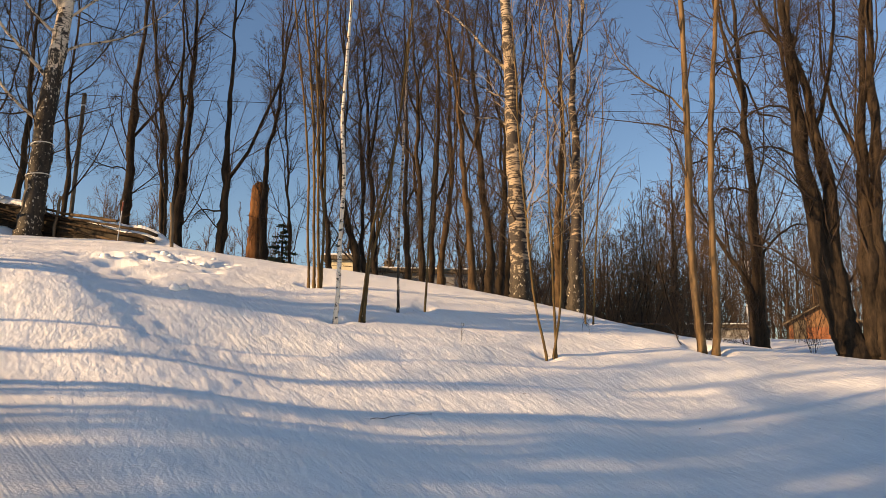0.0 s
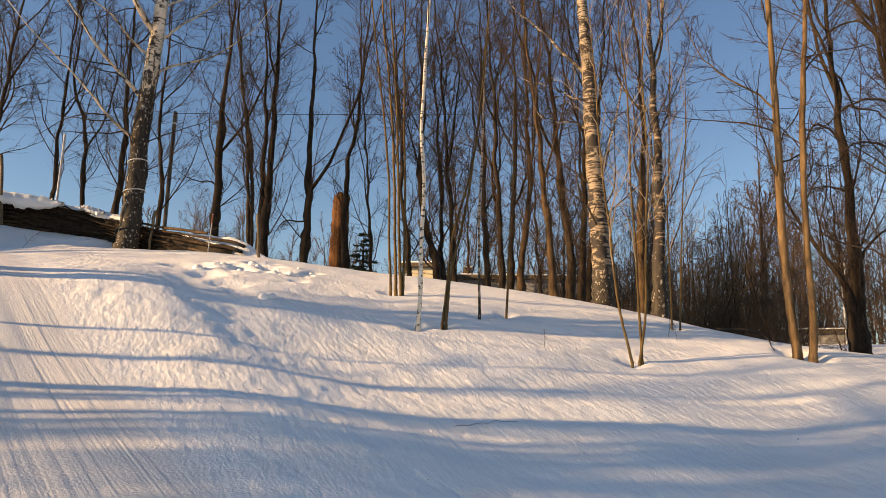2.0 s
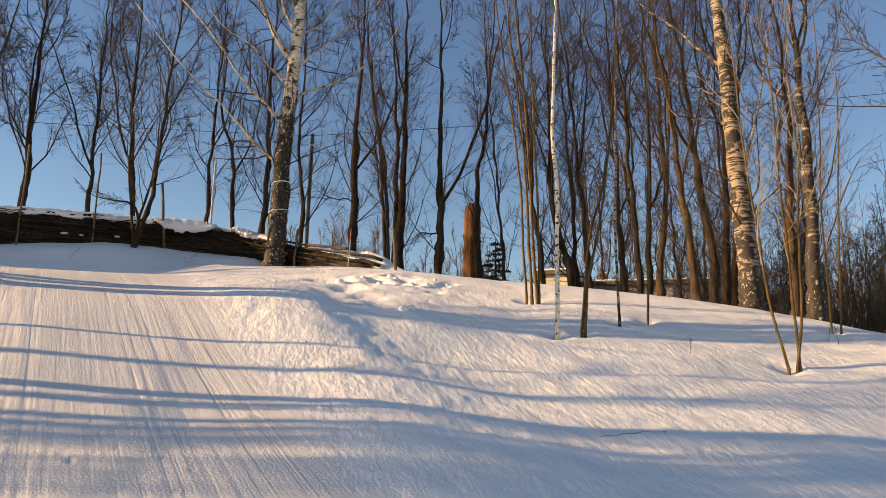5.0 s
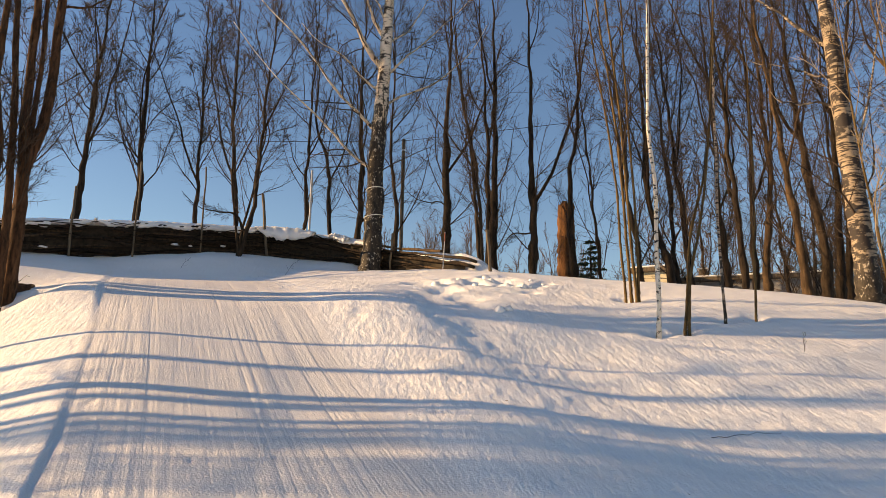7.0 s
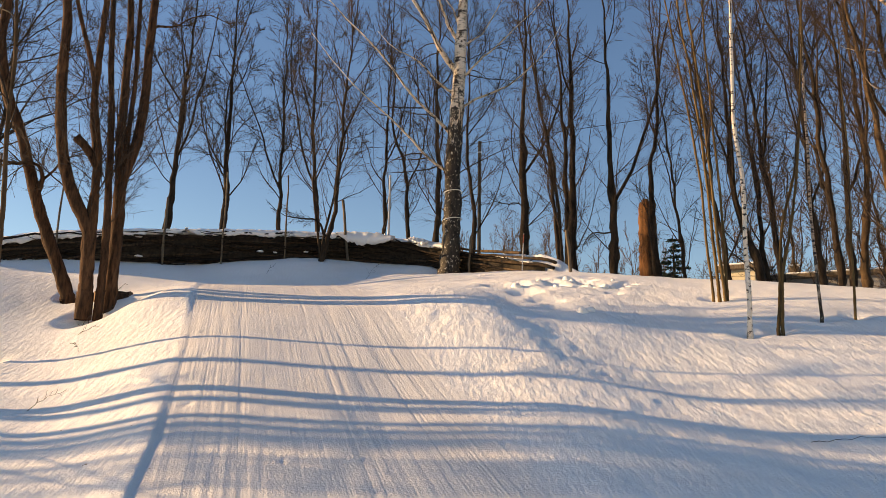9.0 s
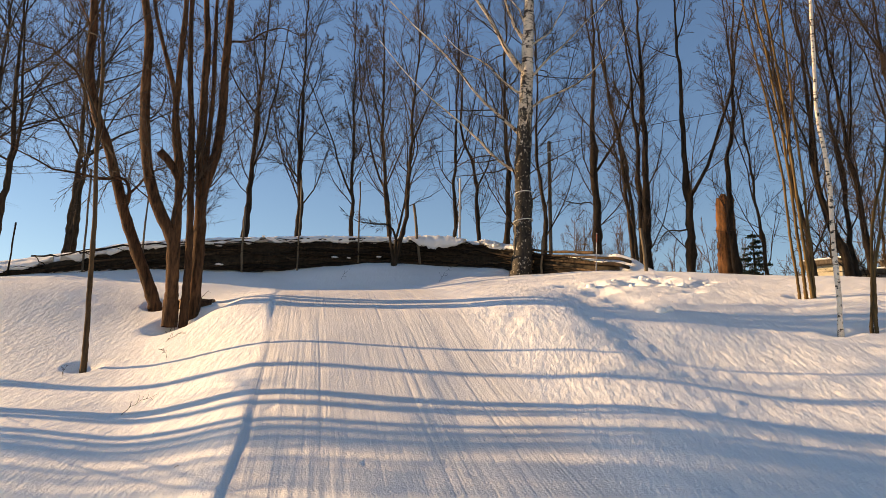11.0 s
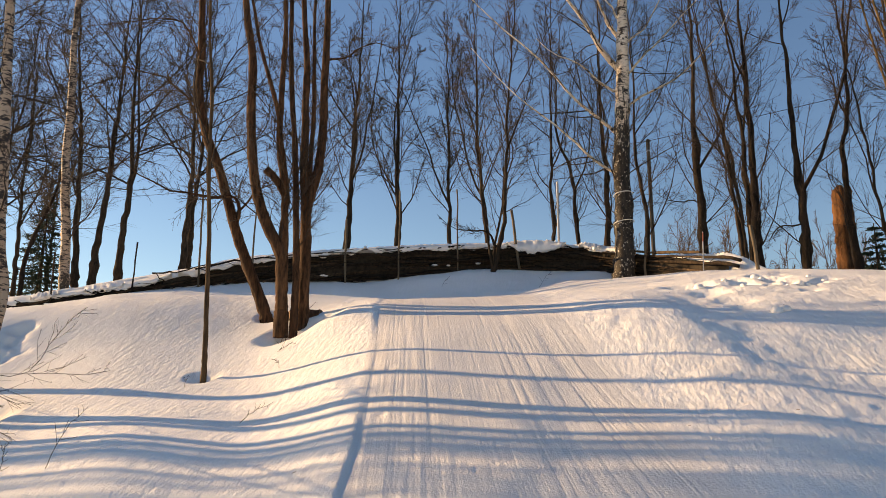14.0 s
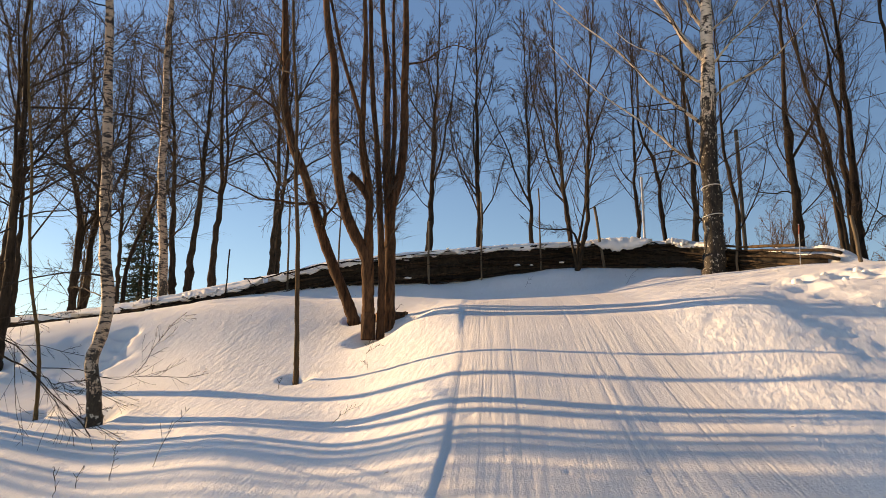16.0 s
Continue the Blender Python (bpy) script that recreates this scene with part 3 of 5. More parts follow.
def plant(kind, x, y, *stems):
    """A tree or shrub: each stem is (foot diameter, height, (height, dx, dy)...); height 0 stands for a limb,
    whose path is given whole."""
    SEEDS[0] += 1
    rng = np.random.default_rng(SEEDS[0])
    bark_name, twig_mat, start, limbs, angle, reach, branches, twigs, fine = STYLE[kind]
    name, label, category = LABEL[kind]
    if kind == "wood" and x < -20:      # the wood stands well back from the wattle
        x, y = WOOD_BACK * x, WOOD_BACK * y
        stems = [(WOOD_BACK * st[0], WOOD_BACK * st[1], *[tuple(WOOD_BACK * q for q in bend) for bend in st[2:]]) for st in stems]
    z = float(base_height(x, y)[0])
    if kind == "birch":                 # it stands in a hollow before the wattle
        z -= 0.2
        WELLS.append((x + 0.05, y - 0.15, 0.75, 0.24))
    away = math.hypot(x, y)
    fine *= max(1.0, away / 16)
    if away < 13:
        if kind == "multi":
            WELLS.extend([(x - 0.02, y - 0.02, 0.18, 0.15), (x + 1.04, y - 0.46, 0.32, 0.24), (x + 1.25, y - 0.05, 0.24, 0.2)])
        else:
            WELLS.append((x, y, 0.12 + 0.8 * stems[0][0], min(0.05 + 0.4 * stems[0][0], 0.15)))
    root = thing(name, x, y, z, label, category, "bare trees" if category in ("tree", "birch") else "shrubs")
    crown, fuzz, axes, count = [], [], [], sum(1 for st in stems if st[1])
    forked = kind in FORKED
    for dia, tall, *bends in stems:
        if not tall:
            path = hermite(np.linspace(0, 1, len(bends)), np.array([(q[1], q[2], q[0]) for q in bends]), np.linspace(0, 1, 12))
            axis = np.vstack(axes)
            join_at = axis[np.argmin(np.abs(axis[:, 2] - path[0, 2]) + 0.5 * np.hypot(*(axis[:, :2] - path[0, :2]).T))]
            if dia > 0.013:
                path = path + np.outer(np.linspace(1, 0, 12) ** 1.5, join_at - path[0])
            path = path + np.cumsum(rng.normal(size=(12, 3)), axis=0) * (0.014 if kind == "birch" else 0.024)
            path -= np.outer(np.linspace(1, 0, 12) ** 3, path[0] - join_at) if dia > 0.013 else 0
            tip = path[-1] - path[-2]
            path = np.vstack([path, path[-1] + tip * 1.5 + (0, 0, 0.1), path[-1] + tip * 3 + (0, 0, 0.3)])
            rad = dia / 2 * np.linspace(1, 0.12, len(path)) ** 0.9
            mesh_object("limb", *sweep(path[None], rad[None], 8), BARK["birch_limb" if kind == "birch" else bark_name], root)
            p2, r2 = sprout(rng, path[None], rad[None], 18 if dia > 0.025 else 6, 0.2, 42, 0.35, 6, 0.011, 0.02, 0.15)
            p3, r3 = sprout(rng, p2, r2, 9, 0.12, 38, 0.5, 4, 0.006, 0.0, 0.16)
            p4, r4 = sprout(rng, p3, r3, 3, 0.1, 40, 0.6, 2, 0.005, 0.0, 0.1)
            crown += [sweep(p2, np.maximum(r2, 0.0026 * fine), 4), sweep(p3, np.maximum(r3, 0.002 * fine), 3)]
            fuzz.append(spikes(p4, np.maximum(r4, 0.0021 * fine)))
            continue
        foot = (0.0, 0.0)
        if bends[0][0] == 0:
            foot, bends = bends[0][1:], bends[1:]
        path = stem_path(rng, foot, bends, tall, 52, 0.75 if forked else 0.04 if kind == "thin" else 0.2)
        axes.append(path)
        hs = np.clip(path[:, 2] / tall, 0, 1)
        rad = dia / 2 * (0.96 * (1 - hs) ** (1.5 if forked else 0.6) + 0.04) * (1 + (0.16 if kind == "multi" else 0.22 if kind == "birch" else 0.2) * np.exp(-np.clip(path[:, 2], 0, 9) / (0.9 * dia)))
        rad *= 1 + (0.06 if forked else 0.04) * rng.normal(size=len(rad))
        if forked:                      # burls and old pruning knobs
            for h0, wide, big in zip(rng.uniform(0.1, 4.5, 4), rng.uniform(0.08, 0.2, 4), rng.uniform(0.08, 0.34, 4)):
                rad *= 1 + big * np.exp(-(((path[:, 2] - h0) / wide) ** 2))
        v, q = sweep(path[None], rad[None], 12 if dia > 0.1 else 7)
        lump = 1 + 0.06 * rng.normal(size=len(v))
        centre = np.repeat(path, len(v) // len(path), axis=0)
        v = centre + (v - centre) * lump[:, None]
        mesh_object("trunk" if count == 1 else "stem", v, q, BARK[bark_name], root)
        if kind == "birch" and dia > 0.4:
            for h in (1.3, 1.95):       # strings tied round the trunk
                at = np.array([np.interp(h, path[:, 2], path[:, c]) for c in range(3)])
                a, rr = np.linspace(0, 2 * np.pi, 25), np.interp(h, path[:, 2], rad) * 1.07 + 0.006
                loop = at + np.column_stack([rr * np.cos(a), rr * np.sin(a), 0.03 * np.sin(a + h)])
                mesh_object("string", *sweep(loop[None], np.full((1, 25), 0.011), 6), STRING, root, "pale string tied round the trunk")
        path, rad = path[::2], rad[::2]
        p1, r1 = sprout(rng, path[None, 1:], rad[None, 1:], limbs, start, angle, reach, 8, 0.008, 0.13 if forked and kind != "wood" else 0.04, 0.15, 0.7)
        if forked:
            p0, r0 = sprout(rng, path[None, 10:-6], rad[None, 10:-6], 2 if kind == "slim" else 4, 0.0, 32, 0.9, 13, 0.0085, 0.2, 0.11, 0.35)
            for j in range(len(p0)):
                mesh_object("limb", *sweep(p0[j:j + 1], r0[j:j + 1], 7), BARK[bark_name], root)
            p5, r5 = sprout(rng, p0, r0, 9, 0.08, 42, 0.4, 8, 0.0075, 0.08, 0.13, 0.6)
            p1, r1 = np.vstack([p1, p5]), np.vstack([r1, r5])
        p2, r2 = sprout(rng, p1, r1, branches, 0.06, 38, 0.55, 4 if away < 17 else 3, 0.0065, 0.08, 0.16, 0.7)
        p3, r3 = sprout(rng, p2, r2, int(twigs * 1.6), 0.04, 36, 0.62, 2, 0.0038, 0.06, 0.12, 0.6)
        crown += [sweep(p1, r1, 5), sweep(p2, np.maximum(r2, 0.0029 * fine), 3)]
        fuzz.append(spikes(p3, np.maximum(r3, 0.0023 * fine)))
    v, q = join(crown)
    mesh_object("crown", v, q, twig_mat, root)
    v, q = join(fuzz)
    tagged(mesh_object("twig_spray", v, q, twig_mat, root), kind="stuff")
    return root


# ---- trees and shrubs ----
plant("dark", 5.92, 10.78,
      (0.390, 9.2, (0.9, -0.21, 0.12), (1.93, -0.31, 0.17), (2.83, -0.39, 0.21), (3.76, -0.47, 0.26), (5.11, -0.49, 0.27), (5.7, -0.5, 0.27)),
      (0.297, 9.2, (0, 0.06, -0.03), (0.89, -0.08, 0.05), (1.91, -0.09, 0.05), (2.97, -0.13, 0.07), (3.9, -0.21, 0.12), (4.78, -0.35, 0.2), (5.67, -0.39, 0.22)),
      (0.050, 0, (2.83, -0.39, 0.21), (3.17, -0.49, 0.41), (3.3, -0.72, 0.67), (3.05, -0.99, 0.95)),
      (0.043, 0, (3.72, -0.47, 0.26), (3.82, -0.76, 0.28), (3.64, -1.11, 0.33), (3.32, -1.39, 0.35)),
      (0.043, 0, (4.72, -0.48, 0.26), (5.14, -0.74, 0.54), (5.2, -1.07, 0.86), (4.82, -1.37, 1.16)))
plant("dark", 6.11, 10.67,
      (0.251, 9.2, (1.47, 0.01, -0.01), (2.75, 0.06, -0.03), (4.07, 0.14, -0.08), (5.44, 0.22, -0.13)))
plant("dark", 6.23, 10.60,
      (0.251, 9.2, (1.46, 0.05, -0.03), (2.73, 0.11, -0.07), (4.04, 0.18, -0.1), (5.4, 0.24, -0.14)))
plant("dark", 5.32, 12.41,
      (0.235, 9.9, (1.73, 0.03, -0.01), (2.91, 0.02, -0.01), (4.47, -0.01, 0), (5.54, -0.03, 0.01), (6.43, -0.05, 0.02)),
      (0.152, 4.2, (0, -0.15, -0.05), (1.04, -0.13, -0.05), (1.29, -0.19, -0.03), (1.74, -0.46, 0.08), (2.25, -0.67, 0.17)),
      (0.056, 0, (1.53, 0.02, -0.01), (1.93, 0.29, 0.01), (2.22, 0.68, -0.03), (2.28, 0.98, -0.03)),
      (0.050, 0, (3.63, 0.01, -0.01), (3.98, -0.26, -0.02), (3.62, -0.58, -0.01), (3.19, -0.81, -0.04)),
      (0.043, 0, (4.89, -0.02, 0.01), (4.37, 0.27, 0.01), (4.31, 0.65, -0.02), (4.26, 0.94, -0.01)),
      (0.043, 0, (2.71, 0.03, -0.01), (2.91, -0.32, 0.01), (2.76, -0.62, 0.01)))
plant("aspen", 3.40, 9.81,
      (0.113, 8.1, (0.77, -0.05, 0.02), (1.85, -0.06, 0.02), (2.65, -0.04, 0.01), (3.72, -0.04, 0.02), (5.02, -0.05, 0.02)),
      (0.031, 0, (3.31, -0.11, 0.04), (3.59, -0.39, 0.01), (3.82, -0.7, -0.01), (4.1, -0.94, -0.06), (4.41, -1.14, -0.11)),
      (0.025, 0, (2.79, -0.01, 0.01), (3.2, 0.2, 0.06), (3.44, 0.35, 0.13)))
plant("aspen", 3.54, 9.70,
      (0.099, 8.1, (0.51, 0.04, -0.01), (1.48, 0.03, -0.01), (2.34, 0.05, -0.02), (3.7, 0.14, -0.05), (4.53, 0.22, -0.08), (4.95, 0.26, -0.09)))
plant("shrub", 1.23, 8.82,
      (0.033, 5, (0.6, -0.11, 0.02), (1.43, -0.19, 0.03), (2.28, -0.27, 0.04), (3.4, -0.33, 0.05)),
      (0.033, 5.5, (0, 0.12, 0.04), (1.02, 0.09, 0.05), (2.08, 0.05, 0.05), (3.41, 0.03, 0.06), (4.19, -0.03, 0.07)),
      (0.033, 5, (0, 0.09, 0.03), (0.47, 0.16, 0.02), (1.43, 0.2, 0.01), (2.28, 0.25, 0), (3.39, 0.23, 0.01)))
plant("shrub", 2.07, 10.75,
      (0.029, 5, (0.59, 0.01, -0), (1.43, 0.01, -0), (3.19, 0.09, -0.02)),
      (0.029, 4, (0, 0.12, 0.06), (0.6, 0.15, 0.05), (1.45, 0.2, 0.04), (2.76, 0.3, 0.02)))
plant("birch4", 1.44, 13.62,
      (0.373, 9.0, (0.87, -0.01, 0), (1.95, -0.06, 0.01), (2.73, -0.09, 0.01), (3.87, -0.13, 0.01), (5.05, -0.18, 0.02), (6.03, -0.25, 0.03)),
      (0.056, 0, (3.27, -0.17, 0.02), (3.43, -0.44, -0.07), (3.4, -0.77, -0.16), (3.46, -1.04, -0.25)),
      (0.081, 0, (4.58, -0.22, 0.02), (5.19, -0.65, 0.19), (5.7, -1.04, 0.35), (6.16, -1.45, 0.52)),
      (0.050, 0, (3.76, -0.16, 0.02), (4.07, -0.55, -0.06), (4.31, -0.88, -0.15), (4.45, -1.32, -0.22)),
      (0.043, 0, (2.17, -0.03, 0), (3.45, 0.28, 0.09), (4.67, 0.45, 0.19), (5.69, 0.67, 0.29)))
plant("birch2", 2.40, 13.39,
      (0.277, 9.2, (1.08, 0.04, -0.01), (2.15, 0.07, -0.01), (3.81, 0.06, -0.01), (4.95, 0.06, -0.01), (6.14, 0.04, -0.01)))
plant("brown", 2.20, 14.33,
      (0.175, 9.6, (1.18, 0.03, -0), (2.32, 0.06, -0.01), (4.09, 0.13, -0.02), (5.32, 0.07, -0.01), (6.6, -0.02, 0)))
plant("brown", 0.63, 14.99,
      (0.181, 9.6, (1.08, -0.06, 0), (2.39, -0.2, 0.01), (3.63, -0.33, 0.01), (4.9, -0.49, 0.02), (6.63, -0.64, 0.03)))
plant("dark", 0.93, 15.47,
      (0.211, 10.0, (1.48, -0.05, 0), (2.6, -0.18, 0.01), (3.88, -0.28, 0.02), (5.6, -0.42, 0.03), (6.98, -0.62, 0.04)))
plant("dark", 1.18, 15.96,
      (0.169, 10.3, (1.64, 0.1, -0.01), (2.92, 0.15, -0.01), (4.51, 0.19, -0.01), (5.88, 0.19, -0.01)))
plant("dark", 1.43, 16.44,
      (0.174, 10.7, (1.41, 0.05, -0), (2.32, 0.12, -0.01), (4.07, 0.2, -0.02), (6.16, 0.38, -0.03)))
plant("brown", -0.06, 16.50,
      (0.174, 10.4, (1.5, 0.07, 0), (2.42, 0.19, 0), (3.78, 0.14, 0), (5.6, 0.08, 0), (7.34, -0.01, -0)))
plant("dark", -0.24, 17.00,
      (0.154, 10.6, (1.44, 0.05, 0), (2.52, 0.11, 0), (3.92, 0.18, 0), (6.09, 0.18, 0)))
plant("dark", -0.47, 15.99,
      (0.157, 10.0, (1.56, -0.06, -0), (2.85, -0.14, -0), (4.86, -0.22, -0.01), (6.96, -0.36, -0.01)))
plant("dark", -0.84, 17.98,
      (0.163, 11.1, (1.94, -0.06, -0), (3.39, -0.07, -0), (4.89, -0.13, -0.01), (7.05, -0.24, -0.01)))
plant("dark", -1.58, 17.93,
      (0.150, 11.0, (2.07, -0.13, -0.01), (3.96, -0.29, -0.03), (6.24, -0.47, -0.04), (7.81, -0.64, -0.06)))
plant("dark", -2.16, 18.88,
      (0.215, 11, (1.44, -0.13, -0.01), (2.18, -0.37, -0.04), (3.39, -0.52, -0.06), (4.96, -0.51, -0.06)))
plant("dark", -2.86, 18.78,
      (0.158, 11.4, (1.44, -0.13, -0.02), (2.48, -0.29, -0.04), (4.79, -0.46, -0.07), (7.03, -0.65, -0.1)))
plant("dark", -2.10, 20.89,
      (0.159, 12, (2.36, -0.24, -0.02), (3.71, -0.25, -0.03), (5.77, -0.42, -0.04)))
plant("wbirch", -1.26, 8.84,
      (0.057, 7.0, (0.55, 0.02, 0), (1.11, 0.02, 0), (1.82, 0.03, 0), (2.41, -0.01, -0), (3.09, 0.01, 0), (3.71, 0.03, 0), (4.1, 0.04, 0.01)))
plant("shrub2", -0.99, 9.06,
      (0.039, 5.5, (0.64, 0.06, 0.01), (1.14, 0.11, 0.01), (1.88, 0.3, 0.03), (2.49, 0.39, 0.04), (3.03, 0.43, 0.05)),
      (0.038, 5, (0, 0.05, -0.05), (0.7, 0.1, -0.05), (1.13, 0.2, -0.04), (1.86, 0.32, -0.02), (2.62, 0.4, -0.02)))
plant("shrub2", -1.90, 10.52,
      (0.040, 7.4, (0.86, -0.05, -0.01), (1.7, -0.09, -0.02), (3.01, -0.24, -0.04), (4.37, -0.43, -0.08)),
      (0.045, 7.4, (0, 0.09, -0.08), (0.84, 0.05, -0.09), (1.68, 0.01, -0.09), (3.43, -0.13, -0.12), (4.34, -0.24, -0.14)),
      (0.045, 7.4, (0, 0.17, -0.13), (0.83, 0.12, -0.14), (2.09, 0.06, -0.14), (3.41, -0.03, -0.16), (4.32, -0.11, -0.17)),
      (0.039, 7.4, (0, 0.19, -0.1), (0.84, 0.19, -0.1), (2.11, 0.15, -0.11), (3.89, 0.11, -0.12)))
plant("gbirch", -0.58, 9.76,
      (0.038, 7, (0.74, -0.01, -0), (1.67, 0, 0), (2.56, 0.02, 0), (3.56, 0.05, 0), (4.43, 0.11, 0.01)))
plant("shrub2", -0.23, 10.07,
      (0.032, 4.5, (0.35, 0.01, 0), (0.82, 0.02, 0), (1.54, 0.07, 0), (2.79, 0.09, 0)))
plant("slim", -5.50, 18.19,
      (0.244, 11.1, (1.54, -0, -0), (2.87, -0, -0), (4.22, -0.05, -0.01), (5.78, -0.08, -0.02), (7.38, -0.12, -0.04)),
      (0.050, 0, (1.56, -0.07, -0.02), (1.63, -0.27, -0.21), (1.55, -0.51, -0.41), (1.25, -0.64, -0.57)))
plant("slim", -4.74, 19.43,
      (0.211, 11, (2.7, -0.09, -0.02), (3.98, -0.06, -0.01), (4.81, 0.11, 0.03), (6.49, 0.17, 0.04)))
plant("slim", -6.51, 17.85,
      (0.258, 11.2, (2.02, 0.01, 0), (3.94, 0.08, 0.03), (5.77, 0.08, 0.03), (7.34, 0.03, 0.01)),
      (0.174, 11.3, (0, -0.17, 0.15), (2.34, -0.21, 0.14), (3.97, -0.25, 0.12), (5.79, -0.34, 0.09), (7.35, -0.45, 0.05)))
plant("slim", -5.73, 14.94,
      (0.097, 9.3, (1.16, -0.1, -0.04), (2.98, -0.27, -0.11), (4.46, -0.49, -0.19)))
plant("slim", -8.00, 18.33,
      (0.287, 11.4, (2.33, -0.02, -0.01), (3.23, -0.05, -0.02), (4.77, -0.07, -0.03), (6.38, -0.01, -0)),
      (0.050, 0, (2.15, -0.18, -0.08), (2.33, -0.25, -0.24), (2.32, -0.5, -0.48), (2.52, -0.82, -0.75)))
plant("slim", -4.06, 19.58,
      (0.106, 10, (2.51, -0.17, -0.03), (4.91, -0.34, -0.07), (6.91, -0.52, -0.11)))
plant("sapling", -8.16, 4.49,
      (0.062, 7, (0.6, -0.01, -0.01), (1.51, -0.03, -0.05), (2.59, -0.06, -0.11), (3.35, -0.08, -0.13), (4.53, -0.12, -0.22)))
plant("wbirch2", -9.17, 2.57,
      (0.155, 8.2, (0.35, -0.01, -0.04), (0.65, -0.03, -0.08), (0.91, -0, -0.02), (1.16, 0, 0.02), (1.87, -0.02, -0.07), (2.88, -0.04, -0.14), (3.93, -0.07, -0.22), (5.03, -0.09, -0.31)))
plant("shrub2", -9.96, 2.16,
      (0.048, 7, (0.55, -0.01, -0.03), (0.95, -0.02, -0.09), (1.41, -0.04, -0.19), (2.22, -0.07, -0.31), (2.71, -0.08, -0.33), (3.63, -0.11, -0.47)))
plant("birch3", -20.70, 7.45,
      (0.264, 13.1, (1.74, -0.04, -0.11), (3.19, -0.1, -0.27), (5.04, -0.13, -0.34), (7.3, -0.17, -0.45), (9.49, -0.17, -0.47)))
plant("wood", -12.12, 2.08,
      (0.155, 9.4, (1.26, -0, -0.01), (2.67, -0.01, -0.07), (4.68, -0.03, -0.19), (5.6, -0.05, -0.26)),
      (0.043, 0, (2.71, -0.01, -0.07), (2.93, 0.14, 0.12), (3.29, 0.32, 0.42), (3.71, 0.48, 0.64), (4.2, 0.63, 0.75)),
      (0.031, 0, (2.73, -0.01, -0.08), (2.97, -0.05, 0.4), (3.01, -0.07, 0.96), (3.03, -0.08, 1.56), (2.94, -0.12, 2.04)),
      (0.031, 0, (4.05, -0.03, -0.15), (4.37, 0.16, 0.19), (4.68, 0.36, 0.66), (4.65, 0.6, 1.26)),
      (0.031, 0, (4.77, -0.04, -0.2), (5.41, -0.08, 0.21), (5.88, -0.14, 0.59)),
      (0.024, 0, (1.9, 0, -0.1), (0.47, 3.33, -1.43), (-0.14, 3.44, -0.62), (-0.29, 3.49, -0.36), (-0.60, 3.56, -0.08), (-0.90, 3.63, 0.19), (-1.16, 3.68, 0.34)),
      (0.012, 0, (-0.29, 3.49, -0.36), (-0.39, 3.57, -0.06), (-0.61, 3.63, 0.17)),
      (0.02, 0, (1.5, 0, -0.1), (0.40, 3.14, -1.35), (0.12, 3.24, -0.61), (-0.03, 3.30, -0.30), (-0.14, 3.39, 0.07), (-0.22, 3.50, 0.44)))
plant("wood", -23.58, 4.48,
      (0.162, 13, (2.48, -0.01, -0.07), (4.63, -0.04, -0.21), (6.69, -0.07, -0.35)))
plant("wood", -25.62, 4.41,
      (0.273, 13, (2.01, 0, 0), (4.31, -0, -0.01), (7.05, -0.04, -0.2)))
plant("wood", -28.10, 7.15,
      (0.283, 14, (2.21, -0.01, -0.03), (3.24, -0.01, -0.04), (4.87, -0.1, -0.38), (6.09, -0.19, -0.74), (8.43, -0.27, -1.05)),
      (0.288, 14, (0, -0.41, 0.4), (2.36, -0.38, 0.54), (3.85, -0.35, 0.63), (6.66, -0.41, 0.4), (9.31, -0.51, 0.05)))
plant("wood", -26.78, 8.17,
      (0.168, 11, (2.63, -0.01, -0.04), (4.27, -0.03, -0.1), (5.55, -0.01, -0.04), (7.26, -0.04, -0.11)))
plant("wood", -27.21, 8.49,
      (0.171, 10, (2.14, 0.03, 0.1), (3.21, 0.13, 0.42), (4.31, 0.22, 0.7), (5.86, 0.27, 0.85)))
plant("wood", -25.27, 9.51,
      (0.243, 14, (2.8, -0.04, -0.1), (5.89, -0.12, -0.32), (9.09, -0.25, -0.65)))
plant("wood", -24.18, 9.57,
      (0.254, 14, (1.99, 0.03, 0.08), (4.18, 0.07, 0.18), (6.68, 0.11, 0.27), (8.83, 0.12, 0.3)))
plant("wood", -22.02, 9.54,
      (0.234, 13, (1.33, -0.02, -0.06), (2.99, 0.02, 0.04), (4.88, -0.02, -0.05), (7.43, -0.06, -0.14)))
plant("wood", -23.08, 11.97,
      (0.234, 14, (2.47, -0, -0), (4.53, -0.04, -0.07), (7.74, -0.09, -0.17), (9.98, -0.1, -0.19)),
      (0.199, 13, (0, -0.34, 0.42), (3.03, -0.32, 0.47), (5.16, -0.28, 0.55), (7.36, -0.25, 0.59)))
plant("linden", -20.13, 16.46,
      (0.254, 13.9, (2.38, -0.02, -0.02), (4.5, -0.01, -0.01), (6.69, 0.06, 0.08), (9.43, 0.11, 0.14)),
      (0.037, 0, (2.96, -0.06, -0.08), (3.39, -0.21, -0.44), (3.87, -0.29, -0.72), (4.36, -0.29, -0.91)),
      (0.050, 0, (4.93, 0.04, 0.05), (5.52, -0.28, -0.15), (6.11, -0.52, -0.25), (7.29, -0.69, -0.27)))
